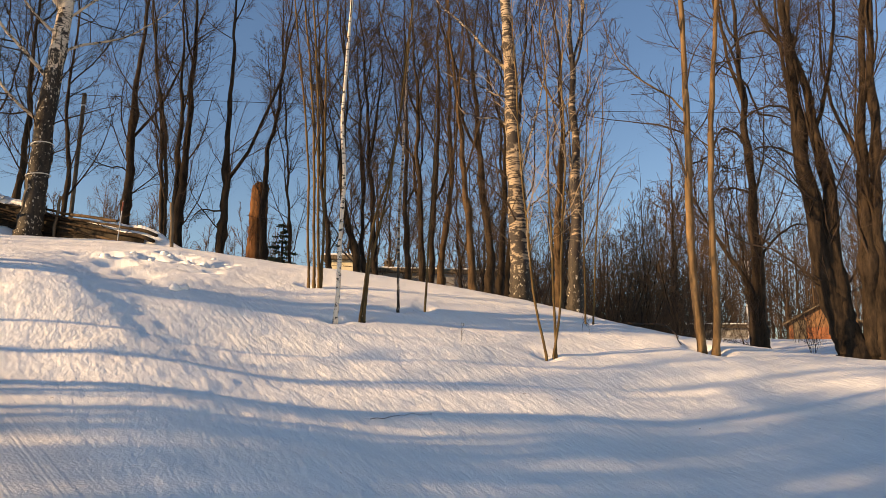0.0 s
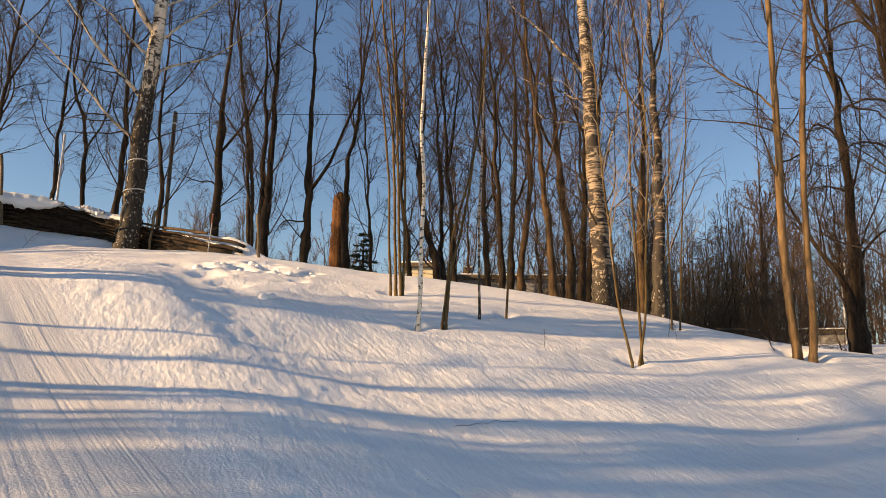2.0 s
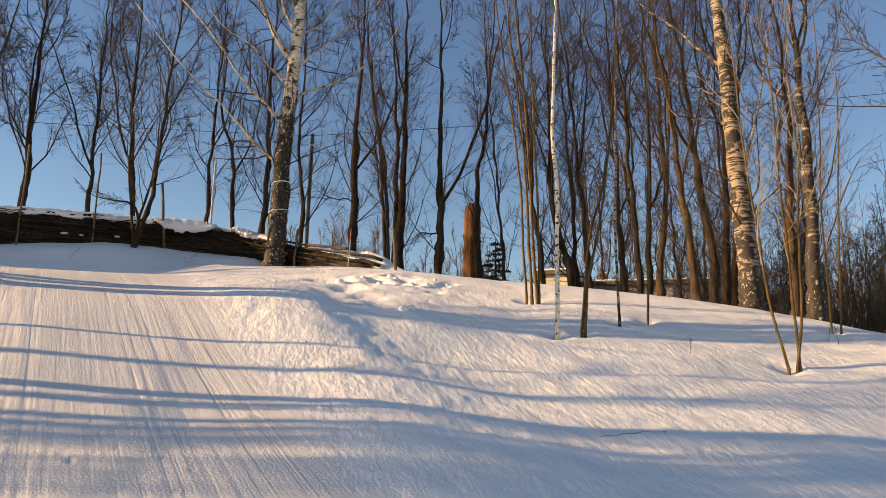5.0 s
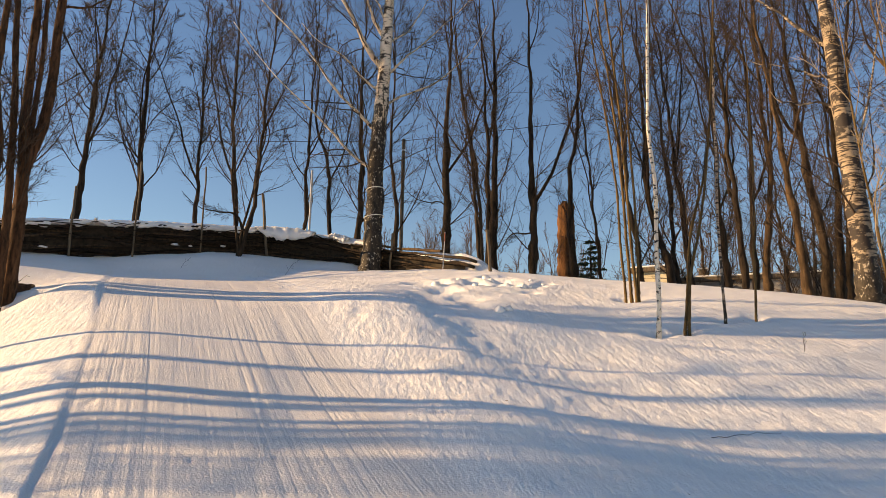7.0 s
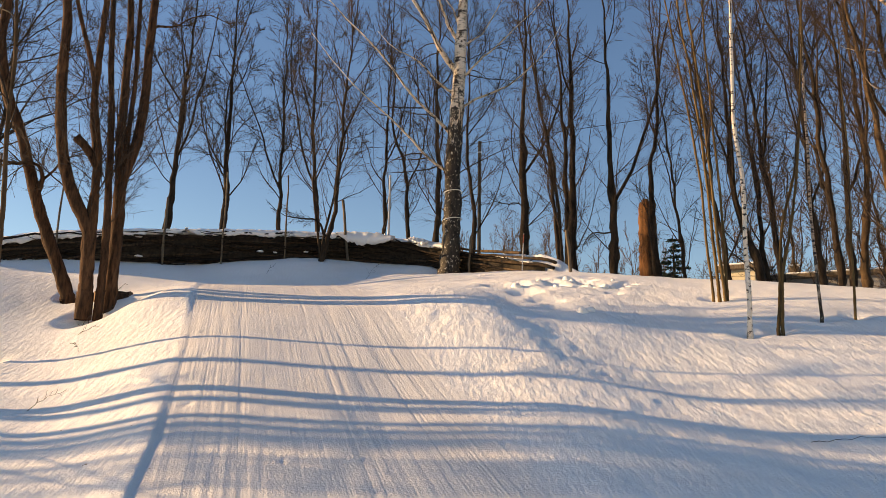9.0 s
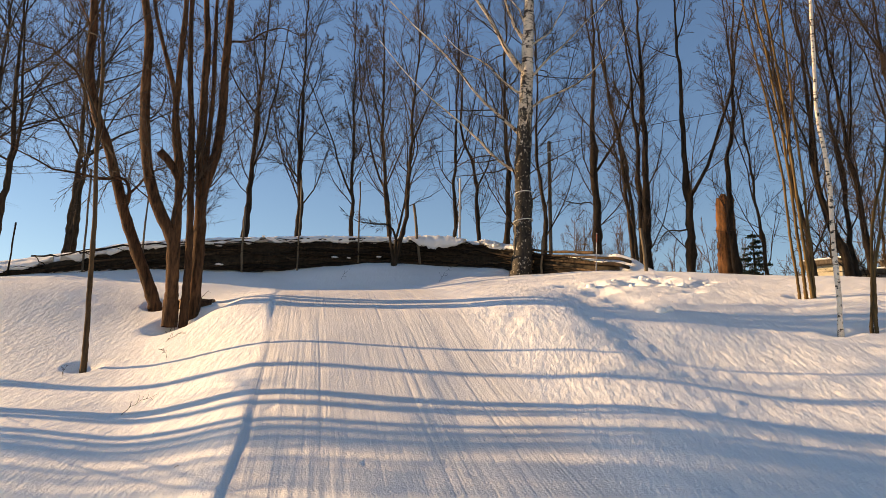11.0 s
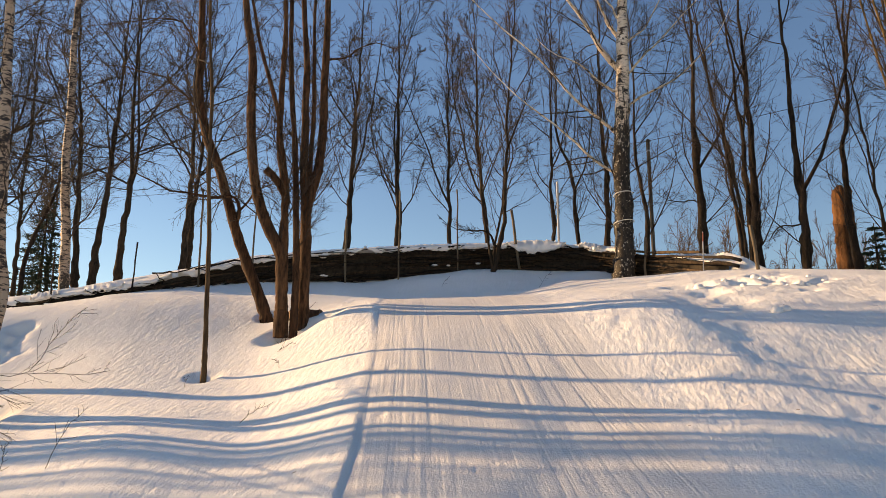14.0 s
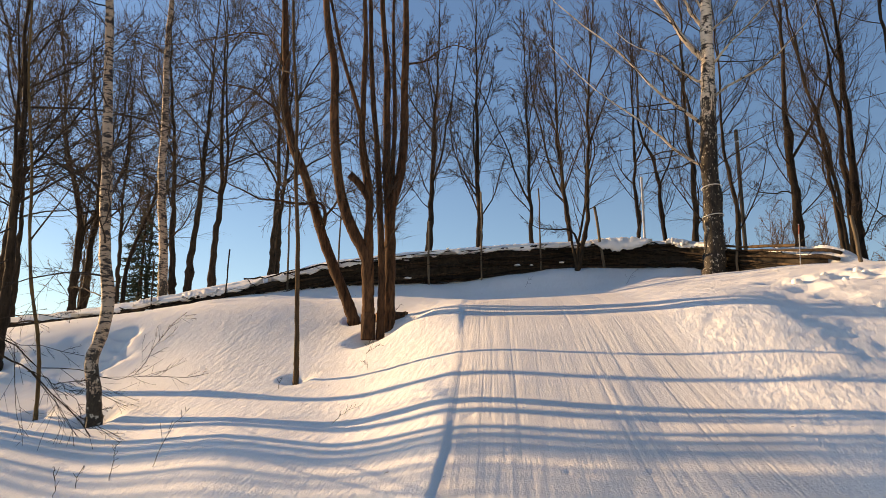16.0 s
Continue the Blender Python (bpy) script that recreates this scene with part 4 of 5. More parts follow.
plant("linden", -18.14, 17.21,
      (0.263, 13.3, (2.34, 0, 0), (3.76, -0.04, -0.04), (6.28, -0.06, -0.06), (9.36, -0.1, -0.1)),
      (0.056, 0, (3.55, -0.01, -0.01), (4.03, -0.22, -0.4), (4.1, -0.34, -0.69), (4.16, -0.59, -1.13)),
      (0.050, 0, (2.74, 0.07, 0.07), (3.59, 0.26, 0.44), (4.88, 0.35, 0.71), (5.56, 0.41, 0.94)))
plant("linden", -16.91, 18.42,
      (0.169, 13.3, (3.57, -0.04, -0.04), (6.28, -0.05, -0.05), (8.9, -0.1, -0.09)))
plant("linden", -14.63, 17.75,
      (0.173, 12.2, (2.61, -0.17, -0.14), (4.31, -0.34, -0.27), (6.46, -0.37, -0.3), (8.29, -0.41, -0.33)))
plant("linden", -10.99, 13.36,
      (0.117, 9.7, (1.18, 0.17, 0.14), (2.14, 0.24, 0.19), (3.98, 0.28, 0.23), (6.06, 0.39, 0.31)),
      (0.062, 0, (0.65, -0.09, -0.07), (1, -0.1, -0.24), (1.14, -0.19, -0.46), (1.1, -0.37, -0.76)),
      (0.068, 0, (0, 0.02, 0.02), (1.21, 0.01, 0.17), (2.22, 0.01, 0.31), (3.41, -0.06, 0.41)),
      (0.062, 0, (0, -0.08, -0.06), (1.85, -0.11, -0.24), (3.21, -0.08, -0.37), (4.6, -0.02, -0.48)))
plant("slim", -12.48, 18.12,
      (0.133, 11.8, (2.42, -0.04, -0.03), (4.18, -0.02, -0.01), (6.57, 0.02, 0.01)))
plant("slim", -12.05, 19.00,
      (0.153, 11, (2.29, -0.23, -0.14), (3.55, -0.38, -0.23), (4.49, -0.62, -0.39), (6.37, -0.69, -0.43)))
plant("slim", -11.20, 18.94,
      (0.216, 12.0, (2.54, 0.01, 0.01), (4.1, -0.04, -0.03), (6.44, -0.06, -0.04), (8.31, -0.04, -0.02)))
plant("birch", -8.24, 14.51,
      (0.435, 9.8, (1.34, 0.05, 0.03), (2.51, 0.05, 0.03), (3.34, 0.08, 0.05), (4.01, 0.12, 0.07), (4.94, 0.17, 0.09), (5.7, 0.19, 0.11), (6.86, 0.23, 0.13)),
      (0.15, 0, (5.0, 0.14, 0.08), (5.35, -0.1, -0.1), (5.7, -0.3, -0.2), (6.2, -0.5, -0.3), (6.9, -0.88, -0.55), (8.0, -1.5, -0.9)),
      (0.11, 0, (5.6, 0.16, 0.09), (6.0, 0.02, 0.06), (6.3, -0.08, -0.02), (6.7, -0.23, -0.1), (7.6, -0.5, -0.2)),
      (0.095, 0, (3.4, 0.05, 0.03), (3.65, -0.2, -0.12), (3.91, -0.45, -0.26), (4.36, -0.86, -0.52), (5.32, -1.44, -0.88), (6.2, -2.2, -1.4)),
      (0.08, 0, (2.45, 0.0, 0.0), (2.6, -0.2, -0.12), (2.91, -0.53, -0.33), (3.41, -0.94, -0.6), (3.95, -1.4, -0.9), (4.6, -2.0, -1.3)),
      (0.075, 0, (4.35, 0.12, 0.07), (4.5, -0.1, -0.12), (4.76, -0.32, -0.25), (5.26, -0.68, -0.45), (5.53, -1.04, -0.66)),
      (0.062, 0, (4.0, 0.2, 0.11), (4.39, 0.66, 0.45), (4.78, 1.22, 0.8), (5.2, 1.6, 1.0), (5.6, 1.92, 1.2)),
      (0.07, 0, (4.75, 0.2, 0.11), (5.0, 0.36, 0.15), (5.33, 0.63, 0.3), (5.72, 1.03, 0.5), (6.5, 1.65, 0.85)),
      (0.056, 0, (5.5, 0.2, 0.11), (5.75, 0.4, 0.25), (6.03, 0.62, 0.4), (6.88, 0.98, 0.65)),
      (0.075, 0, (5.95, 0.2, 0.11), (6.25, 0.12, 0.1), (6.53, 0.02, 0.05), (6.9, -0.17, 0.0)))
plant("slim", -9.67, 18.64,
      (0.143, 11.7, (2.38, -0.01, -0), (3.86, -0.17, -0.09), (5.7, -0.15, -0.08)))
plant("slim", -5.73, 14.94,
      (0.097, 9, (1.46, -0.06, -0.02), (3.02, -0.21, -0.08), (4.18, -0.4, -0.15)))
OLD_TREE = plant("multi", -9.62, 6.41,
      (0.172, 8.1, (0, -0.05, -0.08), (0.55, -0.18, -0.27), (1.29, -0.35, -0.52), (2.13, -0.5, -0.75), (2.94, -0.68, -1.01), (3.5, -0.74, -1.11), (4.23, -0.75, -1.13), (4.98, -0.78, -1.17)),
      (0.168, 7.8, (0, 0.87, -0.48), (0.45, 0.85, -0.5), (0.85, 0.83, -0.54), (1.17, 0.73, -0.69), (1.71, 0.62, -0.85), (2.3, 0.57, -0.93), (2.73, 0.55, -0.96), (3.63, 0.53, -0.99), (4.54, 0.45, -1.1)),
      (0.09, 6.8, (0, 0.86, -0.49), (0.8, 0.84, -0.52), (1.19, 0.84, -0.52), (1.58, 0.87, -0.48), (2.35, 0.81, -0.57), (3.0, 0.75, -0.66), (3.66, 0.63, -0.83), (4.33, 0.54, -0.97)),
      (0.112, 7.4, (0, 0.88, -0.46), (0.86, 0.87, -0.47), (1.7, 0.83, -0.5), (2.34, 0.77, -0.58), (3.23, 0.76, -0.6), (4.16, 0.77, -0.6), (4.63, 0.75, -0.62)),
      (0.104, 7.6, (0, 0.95, -0.33), (0.3, 0.95, -0.33), (1.5, 0.92, -0.37), (2.36, 0.89, -0.42), (3.48, 0.83, -0.5), (4.65, 0.8, -0.55)),
      (0.162, 7.8, (0, 0.86, -0.12), (0.9, 0.86, -0.12), (1.64, 0.86, -0.12), (2.0, 0.91, -0.04), (2.92, 0.94, 0.02), (3.86, 0.95, 0.02), (4.85, 0.94, 0.01)),
      (0.14, 7.5, (0, 0.85, -0.12), (0.9, 0.85, -0.12), (1.8, 0.82, -0.15), (2.43, 0.8, -0.18), (3.58, 0.79, -0.2), (4.8, 0.74, -0.28)),
      (0.09, 6.9, (0, 0.86, -0.1), (1.7, 0.85, -0.1), (2.16, 0.85, -0.09), (3.36, 0.86, -0.09), (4.07, 0.85, -0.11), (4.8, 0.84, -0.13)),
      (0.062, 0, (1.42, 0.02, 0.04), (1.67, 0.03, -0.17), (1.79, -0.02, -0.45), (1.8, -0.16, -0.87), (1.83, -0.4, -1.41), (2, -0.57, -1.88)),
      (0.037, 0, (3.16, -0.71, -1.03), (3.77, -1.04, -1.29), (4, -1.41, -1.62), (4.1, -1.99, -2.25)),
      (0.031, 0, (4.08, -0.27, -0.39), (4.69, -0.5, -0.93), (4.69, -0.7, -1.43), (4.48, -0.99, -2.06), (4.26, -1.35, -2.79)),
      (0.043, 0, (1.57, -0.02, -0.03), (2.11, -0.16, -0.02), (2.41, -0.33, -0.06)),
      (0.037, 0, (3.85, 0.34, 0.49), (4.02, 0.67, 0.75), (4.39, 1.02, 1.05), (4.45, 1.32, 1.28)))

stub_path = np.array([(0.83, -0.5, 1.66), (0.8, -0.58, 1.82), (0.74, -0.67, 1.95), (0.69, -0.75, 2.03)])
mesh_object("cut_stub", *sweep(stub_path[None], np.array([[0.05, 0.055, 0.055, 0.06]]), 10), BARK["multi"], OLD_TREE, "sawn-off limb stub")

# trees out of view, added for the shadows they cast across the slope
for along, across, dia, tall, kind in ((-11.3, -5.74, 0.12, 9, "thin"), (-9.8, -5.4, 0.11, 8.5, "thin"), (-13.5, -5.24, 0.14, 9.5, "thin"),
                                       (-16.5, -5.1, 0.13, 9.5, "thin"), (-15.0, -4.74, 0.085, 9, "thin"),
                                       (-22.0, -5.0, 0.12, 13.6, "shade"), (-22.5, -4.4, 0.12, 13.8, "shade"), (-22.0, -3.3, 0.12, 13.6, "shade"), (-19.5, -5.0, 0.1, 13.2, "shade"),
                                       (-23.5, -4.6, 0.13, 14.0, "shade"), (-24.5, -4.1, 0.13, 14.4, "shade"), (-23.0, -3.6, 0.13, 14.0, "shade"),
                                       (-25.0, -3.1, 0.13, 14.6, "shade"), (-23.5, -2.6, 0.13, 14.0, "shade"), (-25.0, -1.9, 0.13, 14.4, "shade"),
                                       (-23.0, -1.0, 0.13, 14, "shade"), (-25.0, 0.2, 0.13, 14.4, "shade")):
    px, py = 0.92 * along + 0.39 * across, 0.39 * along - 0.92 * across
    plant(kind, px, py, (dia, tall, (2.0, 0.0, 0.0), (5.0, 0.005, 0.0)))

# woods behind the ridge: a few kinds, each copied with its own turn and size
FAR = [plant("far", *polar(-9.0 + 6 * i, 33.0 + 3 * i), (0.24, 11.5, (2.0, 0.1 * (i - 1), 0.05), (5.0, 0.1, -0.1))) for i in range(3)]
BUSHES = [plant("bush", *polar(-13.0 - 3.2 * i, 24.0 + 3 * i), *[
    (0.018 + 0.006 * (k % 3), 3.2 + 0.5 * ((k * 7) % 4), (0.0, 0.12 * math.cos(k * 1.3), 0.12 * math.sin(k * 1.3)),
     (1.0, 0.4 * math.cos(k * 1.3), 0.4 * math.sin(k * 1.3)), (2.4, 0.9 * math.cos(k * 1.3 + 0.2), 0.9 * math.sin(k * 1.3 + 0.2)))
    for k in range(6)]) for i in range(2)]


def scatter(stock, spots, low, high):
    for bearing, reach in spots:
        x, y = polar(bearing, reach)
        size = random.uniform(low, high)
        m = pose(x, y, float(base_height(x, y)[0]) - 0.05, 0, 0, random.uniform(0, 360)) @ Matrix.Diagonal((size, size, size, 1))
        copy_thing(random.choice(stock), m)


scatter(FAR, [(random.uniform(-36, 22), random.uniform(30, 62)) for _ in range(17)], 0.75, 1.2)
scatter(FAR, [(random.uniform(66, 86), random.uniform(36, 60)) for _ in range(6)], 0.8, 1.1)
scatter(BUSHES, [(random.uniform(-20, -7), random.uniform(21, 34)) for _ in range(15)], 0.85, 1.3)
scatter(BUSHES, [(random.uniform(-23, -3), random.uniform(26, 40)) for _ in range(14)], 0.95, 1.35)
scatter(FAR, [(random.uniform(-22, -4), random.uniform(30, 44)) for _ in range(7)], 0.55, 0.85)
scatter(BUSHES, [(random.uniform(-9, 15), random.uniform(25, 38)) for _ in range(5)], 0.7, 1.1)
scatter(BUSHES, [(random.uniform(21, 28), random.uniform(29, 34)) for _ in range(6)], 0.9, 1.15)
scatter(BUSHES, [(random.uniform(-36, -19), random.uniform(27, 48)) for _ in range(6)], 0.7, 1.1)
scatter(FAR, [(random.uniform(-36, -11), random.uniform(36, 60)) for _ in range(5)], 0.8, 1.1)


def far_woods():
    """The wood that closes the view beyond the ridge: hundreds of bare trees too far off to tell apart."""
    rng = np.random.default_rng(31)
    spots = [(rng.uniform(-42, 2), rng.uniform(60, 95), rng.uniform(7, 15.5)) for _ in range(460)]
    spots += [(rng.uniform(2, 30), rng.uniform(46, 80), rng.uniform(6, 10)) for _ in range(150)]
    spots += [(rng.uniform(-42, -14), rng.uniform(60, 75), rng.uniform(3, 8)) for _ in range(120)]
    base = np.array([(*polar(b, r), 0.0) for b, r, _ in spots])
    base[:, 2] = base_height(base[:, 0], base[:, 1]) - 0.2
    tall = np.array([s[2] for s in spots])
    k = 7
    path = base[:, None] + np.cumsum(rng.normal(size=(len(base), k, 3)) * np.array([0.012, 0.012, 0]), axis=1) * tall[:, None, None]
    path[:, :, 2] = base[:, None, 2] + np.linspace(0, 1, k)[None] * tall[:, None]
    rad = 0.007 * tall[:, None] * np.linspace(1, 0.15, k)[None]
    p1, r1 = sprout(rng, path, rad, 13, 0.15, 36, 0.3, 3, 0.008, 0.12, 0.1, 0.6)
    p2, r2 = sprout(rng, p1, r1, 9, 0.1, 40, 0.6, 2, 0.012, 0.05, 0.1, 0.5)
    origin = np.array([*polar(-15, 60), 2.0])
    root = thing("far_woods", *origin, "brown bare wood far beyond the snow ridge", "woods", kind="stuff")
    mesh_object("stem", *(lambda v, q: (v - origin, q))(*join([sweep(path, rad, 4), sweep(p1, np.maximum(r1, 0.014), 3)])), FAR_BARK, root)
    mesh_object("twig_spray", *(lambda v, q: (v - origin, q))(*spikes(p2, np.maximum(r2, 0.017))), FAR_BARK, root)


far_woods()
build_ground()


# ---- the wattle wall that holds the bank ----
def fence_at(b):
    r = float(hermite(FENCE_B, FENCE_R, np.array([b]))[0, 0])
    return r, float(hermite(FENCE_B, FENCE_TOP, np.array([b]))[0, 0])


def build_fence():
    rng = np.random.default_rng(5)
    root = thing("wattle_fence", *polar(40, 17.9), 4.7, "dark wattle wall of woven branches holding a snowy bank", "fence", kind="")
    origin = np.array(root.matrix_world.translation)
    bs = np.arange(19.6, 90, 0.1)
    xy = np.array([polar(b, fence_at(b)[0]) for b in bs])
    arc = np.concatenate([[0], np.cumsum(np.hypot(*np.diff(xy, axis=0).T))])
    top = np.array([fence_at(b)[1] for b in bs])
    foot = base_height(*(xy * (1 - 0.25 / np.hypot(*xy.T))[:, None]).T)
    out = xy / np.hypot(*xy.T)[:, None]
    drop = 0.05 + 0.11 * smooth(26, 33, bs)     # lower where snow lies on top
    for row in range(17):
        at = rng.uniform(0.0, 1.2) + max(0.0, 0.8 - 0.09 * row)
        while at < arc[-1] - 0.5:
            end = at < 2.6
            size = rng.uniform(2.6, 3.6) if end else rng.uniform(1.0, 3.2)
            n = 13
            a = np.linspace(at, min(at + size, arc[-1]), n)
            at += size * rng.uniform(0.72, 1.0)
            if a[-1] - a[0] < 0.5 or (end and row % 2):
                continue
            weave = 0.04 * np.sin(a * 2.6 + row * math.pi + rng.normal() * 0.5)
            depth = -0.06 + weave + 0.03 * rng.normal() + np.linspace(0, -0.05 * rng.random(), n)
            z = np.interp(a, arc, top) - np.interp(a, arc, drop) - 0.05 * row + 0.03 * rng.normal() + (0.006 if end else 0.02) * np.cumsum(rng.normal(size=n))
            if end:                     # the stout poles spread and droop towards their loose ends
                z += (a - 3.0).clip(-3, 0) * 0.012 * (row - 3)
            low = np.interp(a, arc, foot)
            if (z > low - 0.1).mean() < 0.6:
                continue
            x, y = np.interp(a, arc, xy[:, 0]), np.interp(a, arc, xy[:, 1])
            ox, oy = np.interp(a, arc, out[:, 0]), np.interp(a, arc, out[:, 1])
            path = np.column_stack([x + ox * depth, y + oy * depth, z]) - origin
            thick = rng.uniform(0.022, 0.045) if end else rng.uniform(0.011, 0.036)
            rad = thick * np.linspace(1.0, 0.5, n) * (1 + 0.13 * rng.normal(size=n))
            rad[0] *= 0.8
            if rng.random() < 0.5 and not end:
                rad = rad[::-1]
            mesh_object("pole", *sweep(path[None], rad[None], 6), LOG if end else POLE, root)
    # broken ends of brushwood that stick out of the weave
    for _ in range(70):
        a = rng.uniform(1.5, 0.8 * arc[-1])
        k = int(np.interp(a, arc, np.arange(len(arc))))
        span = top[k] - drop[k] - foot[k]
        p = np.array([*(xy[k] - out[k] * 0.08), foot[k] + span * rng.uniform(0.25, 1.0)]) - origin
        along = np.array([-out[k][1], out[k][0], 0]) * rng.choice((-1, 1))
        d = along * rng.uniform(0.3, 1) - np.array([*out[k], 0]) * rng.uniform(0.1, 0.5) + np.array([0, 0, rng.uniform(-0.35, 0.35)])
        size = rng.uniform(0.15, 0.5)
        path = p + np.outer(np.linspace(0, size, 5), d / np.linalg.norm(d)) + 0.012 * rng.normal(size=(5, 3))
        mesh_object("brush_end", *sweep(path[None], rng.uniform(0.006, 0.016) * np.linspace(1, 0.6, 5)[None], 5), POLE, root)
    # the earth behind the weave
    b2 = np.arange(22.2, 90, 0.4)
    back = []
    for b in b2:
        r, t = fence_at(b)
        g = float(base_height(*polar(b, r - 0.2))[0])
        for rr, zz in ((r + 0.035, g - 0.3), (r + 0.045, 0.5 * (g + t)), (r + 0.05, t - 0.14 - 0.1 * float(1 - smooth(22, 26, b)))):
            back.append((*polar(b, rr), zz))
    back = np.array(back) - origin
    i = np.arange(len(b2) - 1)[:, None] * 3
    k = np.arange(2)[None]
    quads = np.stack([i + k, i + k + 1, i + k + 4, i + k + 3], axis=2).reshape(-1, 4)
    mesh_object("earth_backing", back, quads, EARTH, root)
    # stakes
    for b, up, lean, rad, mat in ((20.3, 0.84, -0.06, 0.035, WOOD), (37.4, 1.5, -0.16, 0.035, WOOD), (42.2, 2.1, 0.0, 0.02, WOOD),
                                  (46.8, 2.15, 0.0, 0.02, WOOD), (50.9, 1.5, 0.0, 0.026, WOOD), (57.8, 2.2, 0.0, 0.02, WOOD),
                                  (61.6, 2.2, -0.04, 0.022, WOOD), (28.0, 0.75, 0.03, 0.03, WOOD), (66, 1.1, 0.02, 0.018, POLE), (71, 1.2, -0.02, 0.018, POLE)):
        r, t = fence_at(b)
        x, y = polar(b, r - 0.13)
        g = float(base_height(x, y)[0])
        side = np.array([math.cos(radians(b)), math.sin(radians(b)), 0])
        hs = np.linspace(-0.2, up, 7)
        path = np.array([(x, y, g)]) + np.outer(hs / up * lean, side) + np.outer(hs, (0, 0, 1.0)) + 0.006 * rng.normal(size=(7, 3)) - origin
        mesh_object("stake", *sweep(path[None], np.full((1, 7), rad) * (1 + 0.06 * rng.normal(size=(1, 7))), 7), mat, root)
    return root


build_fence()


def rod(name, label, category, x, y, z0, z1, rad, mat, bands=(), lean=(0, 0)):
    """An upright round rod with a rounded head; bands: (from, to, material)."""
    root = thing(name, x, y, z0, label, category)
    hs = np.concatenate([np.linspace(-0.3, z1 - z0, 8), [z1 - z0 + rad * 0.5, z1 - z0 + rad * 0.8]])
    rs = np.array([rad] * 8 + [rad * 0.7, rad * 0.08])
    path = np.column_stack([hs * lean[0], hs * lean[1], hs])
    mesh_object("shaft", *sweep(path[None], rs[None], 12), mat, root)
    for a, b, m in bands:
        hs = np.linspace(a, b, 3)
        path = np.column_stack([hs * lean[0], hs * lean[1], hs])
        mesh_object("band", *sweep(path[None], np.full((1, 3), rad + 0.003), 12), m, root)
    return root


rod("marker_post", "thin pale marker post with a red top by the wattle", "post", -6.1, 13.72, 4.25, 5.1, 0.01, METAL, ((0.66, 0.84, RED),), (0.04, 0.02))
rod("metal_pole", "straight grey metal pole behind the wattle wall", "pole", -10.25, 15.02, 5.5, 7.3, 0.028, METAL)
rod("utility_pole", "weathered wooden utility pole carrying a wire", "pole", -10.93, 21.36, 4.9, 10.4, 0.062, WOOD, ((5.1, 5.16, METAL),))
for mx in (18.2, 18.42):
    rod("mast", "slim white mast beyond the snow ridge", "pole", mx, 44.4, 5.1, 10.9 if mx < 18.3 else 9.9, 0.05, METAL)


def cable(name, ends, sag, rad=0.009):
    root = thing(name, *ends[0], "thin dark overhead wire strung between poles", "wire")
    o = np.array(ends[0])
    pts = []
    for a, b in zip(ends[:-1], ends[1:]):
        s = np.linspace(0, 1, 20)[:, None]
        pts.append(np.array(a) * (1 - s) + np.array(b) * s - np.array([[0, 0, sag]]) * (4 * s * (1 - s)) - o)
    path = np.vstack([pts[0]] + [p[1:] for p in pts[1:]])
    mesh_object("strand", *sweep(path[None], np.full((1, len(path)), rad), 5), TWIG_DARK, root)


cable("overhead_wire", [(-48.0, 13.0, 13.4), (-10.93, 21.3, 10.35), (24.0, 26.5, 12.6)], 0.35)


# ---- the standing dead trunk ----
def build_snag(x, y, tall, rad, label):
    rng = np.random.default_rng(9)
    z = float(base_height(x, y)[0])
    root = thing("dead_trunk", x, y, z, label, "trunk")
    n, k = 22, 34
    verts, faces = [], []
    for i in range(k):
        h = -0.3 + (tall + 0.3) * i / (k - 1)
        for j in range(n):
            a = 2 * math.pi * j / n
            groove = 1 + 0.09 * math.sin(4 * a + 0.5 * h + 0.8 * math.sin(1.7 * h)) + 0.07 * math.sin(9 * a + 1.5 * math.sin(h))
            r = rad * groove * (1.12 - 0.2 * h / tall) * (1 + 0.06 * rng.normal())
            top = (-0.3 if math.sin(a - 0.6) > 0.35 else 0.0) + 0.05 * rng.normal() if i == k - 1 else 0
            verts.append((r * math.cos(a), r * math.sin(a), h + top))
    for i in range(k - 1):
        for j in range(n):
            faces.append((i * n + j, i * n + (j + 1) % n, (i + 1) * n + (j + 1) % n, (i + 1) * n + j))
    verts += [(0.85 * vx, 0.85 * vy, vz - 0.1) for vx, vy, vz in verts[-n:]]
    faces += [((k - 1) * n + j, (k - 1) * n + (j + 1) % n, k * n + (j + 1) % n, k * n + j) for j in range(n)]
    hub = len(verts)
    verts.append((0, 0, tall - 0.15))
    faces += [(k * n + j, k * n + (j + 1) % n, hub, hub) for j in range(n)]
    mesh_object("trunk", verts, [f for f in faces if len(set(f)) == 4], BARK_ORANGE, root)


BARK_ORANGE = bark("flaking_bark", (0.014, 0.009, 0.006), (0.22, 0.105, 0.05), None, 7.0, 1.0, 0.45)
build_snag(-5.17, 20.35, 2.95, 0.225, "broken-off dead trunk with flaking orange bark")


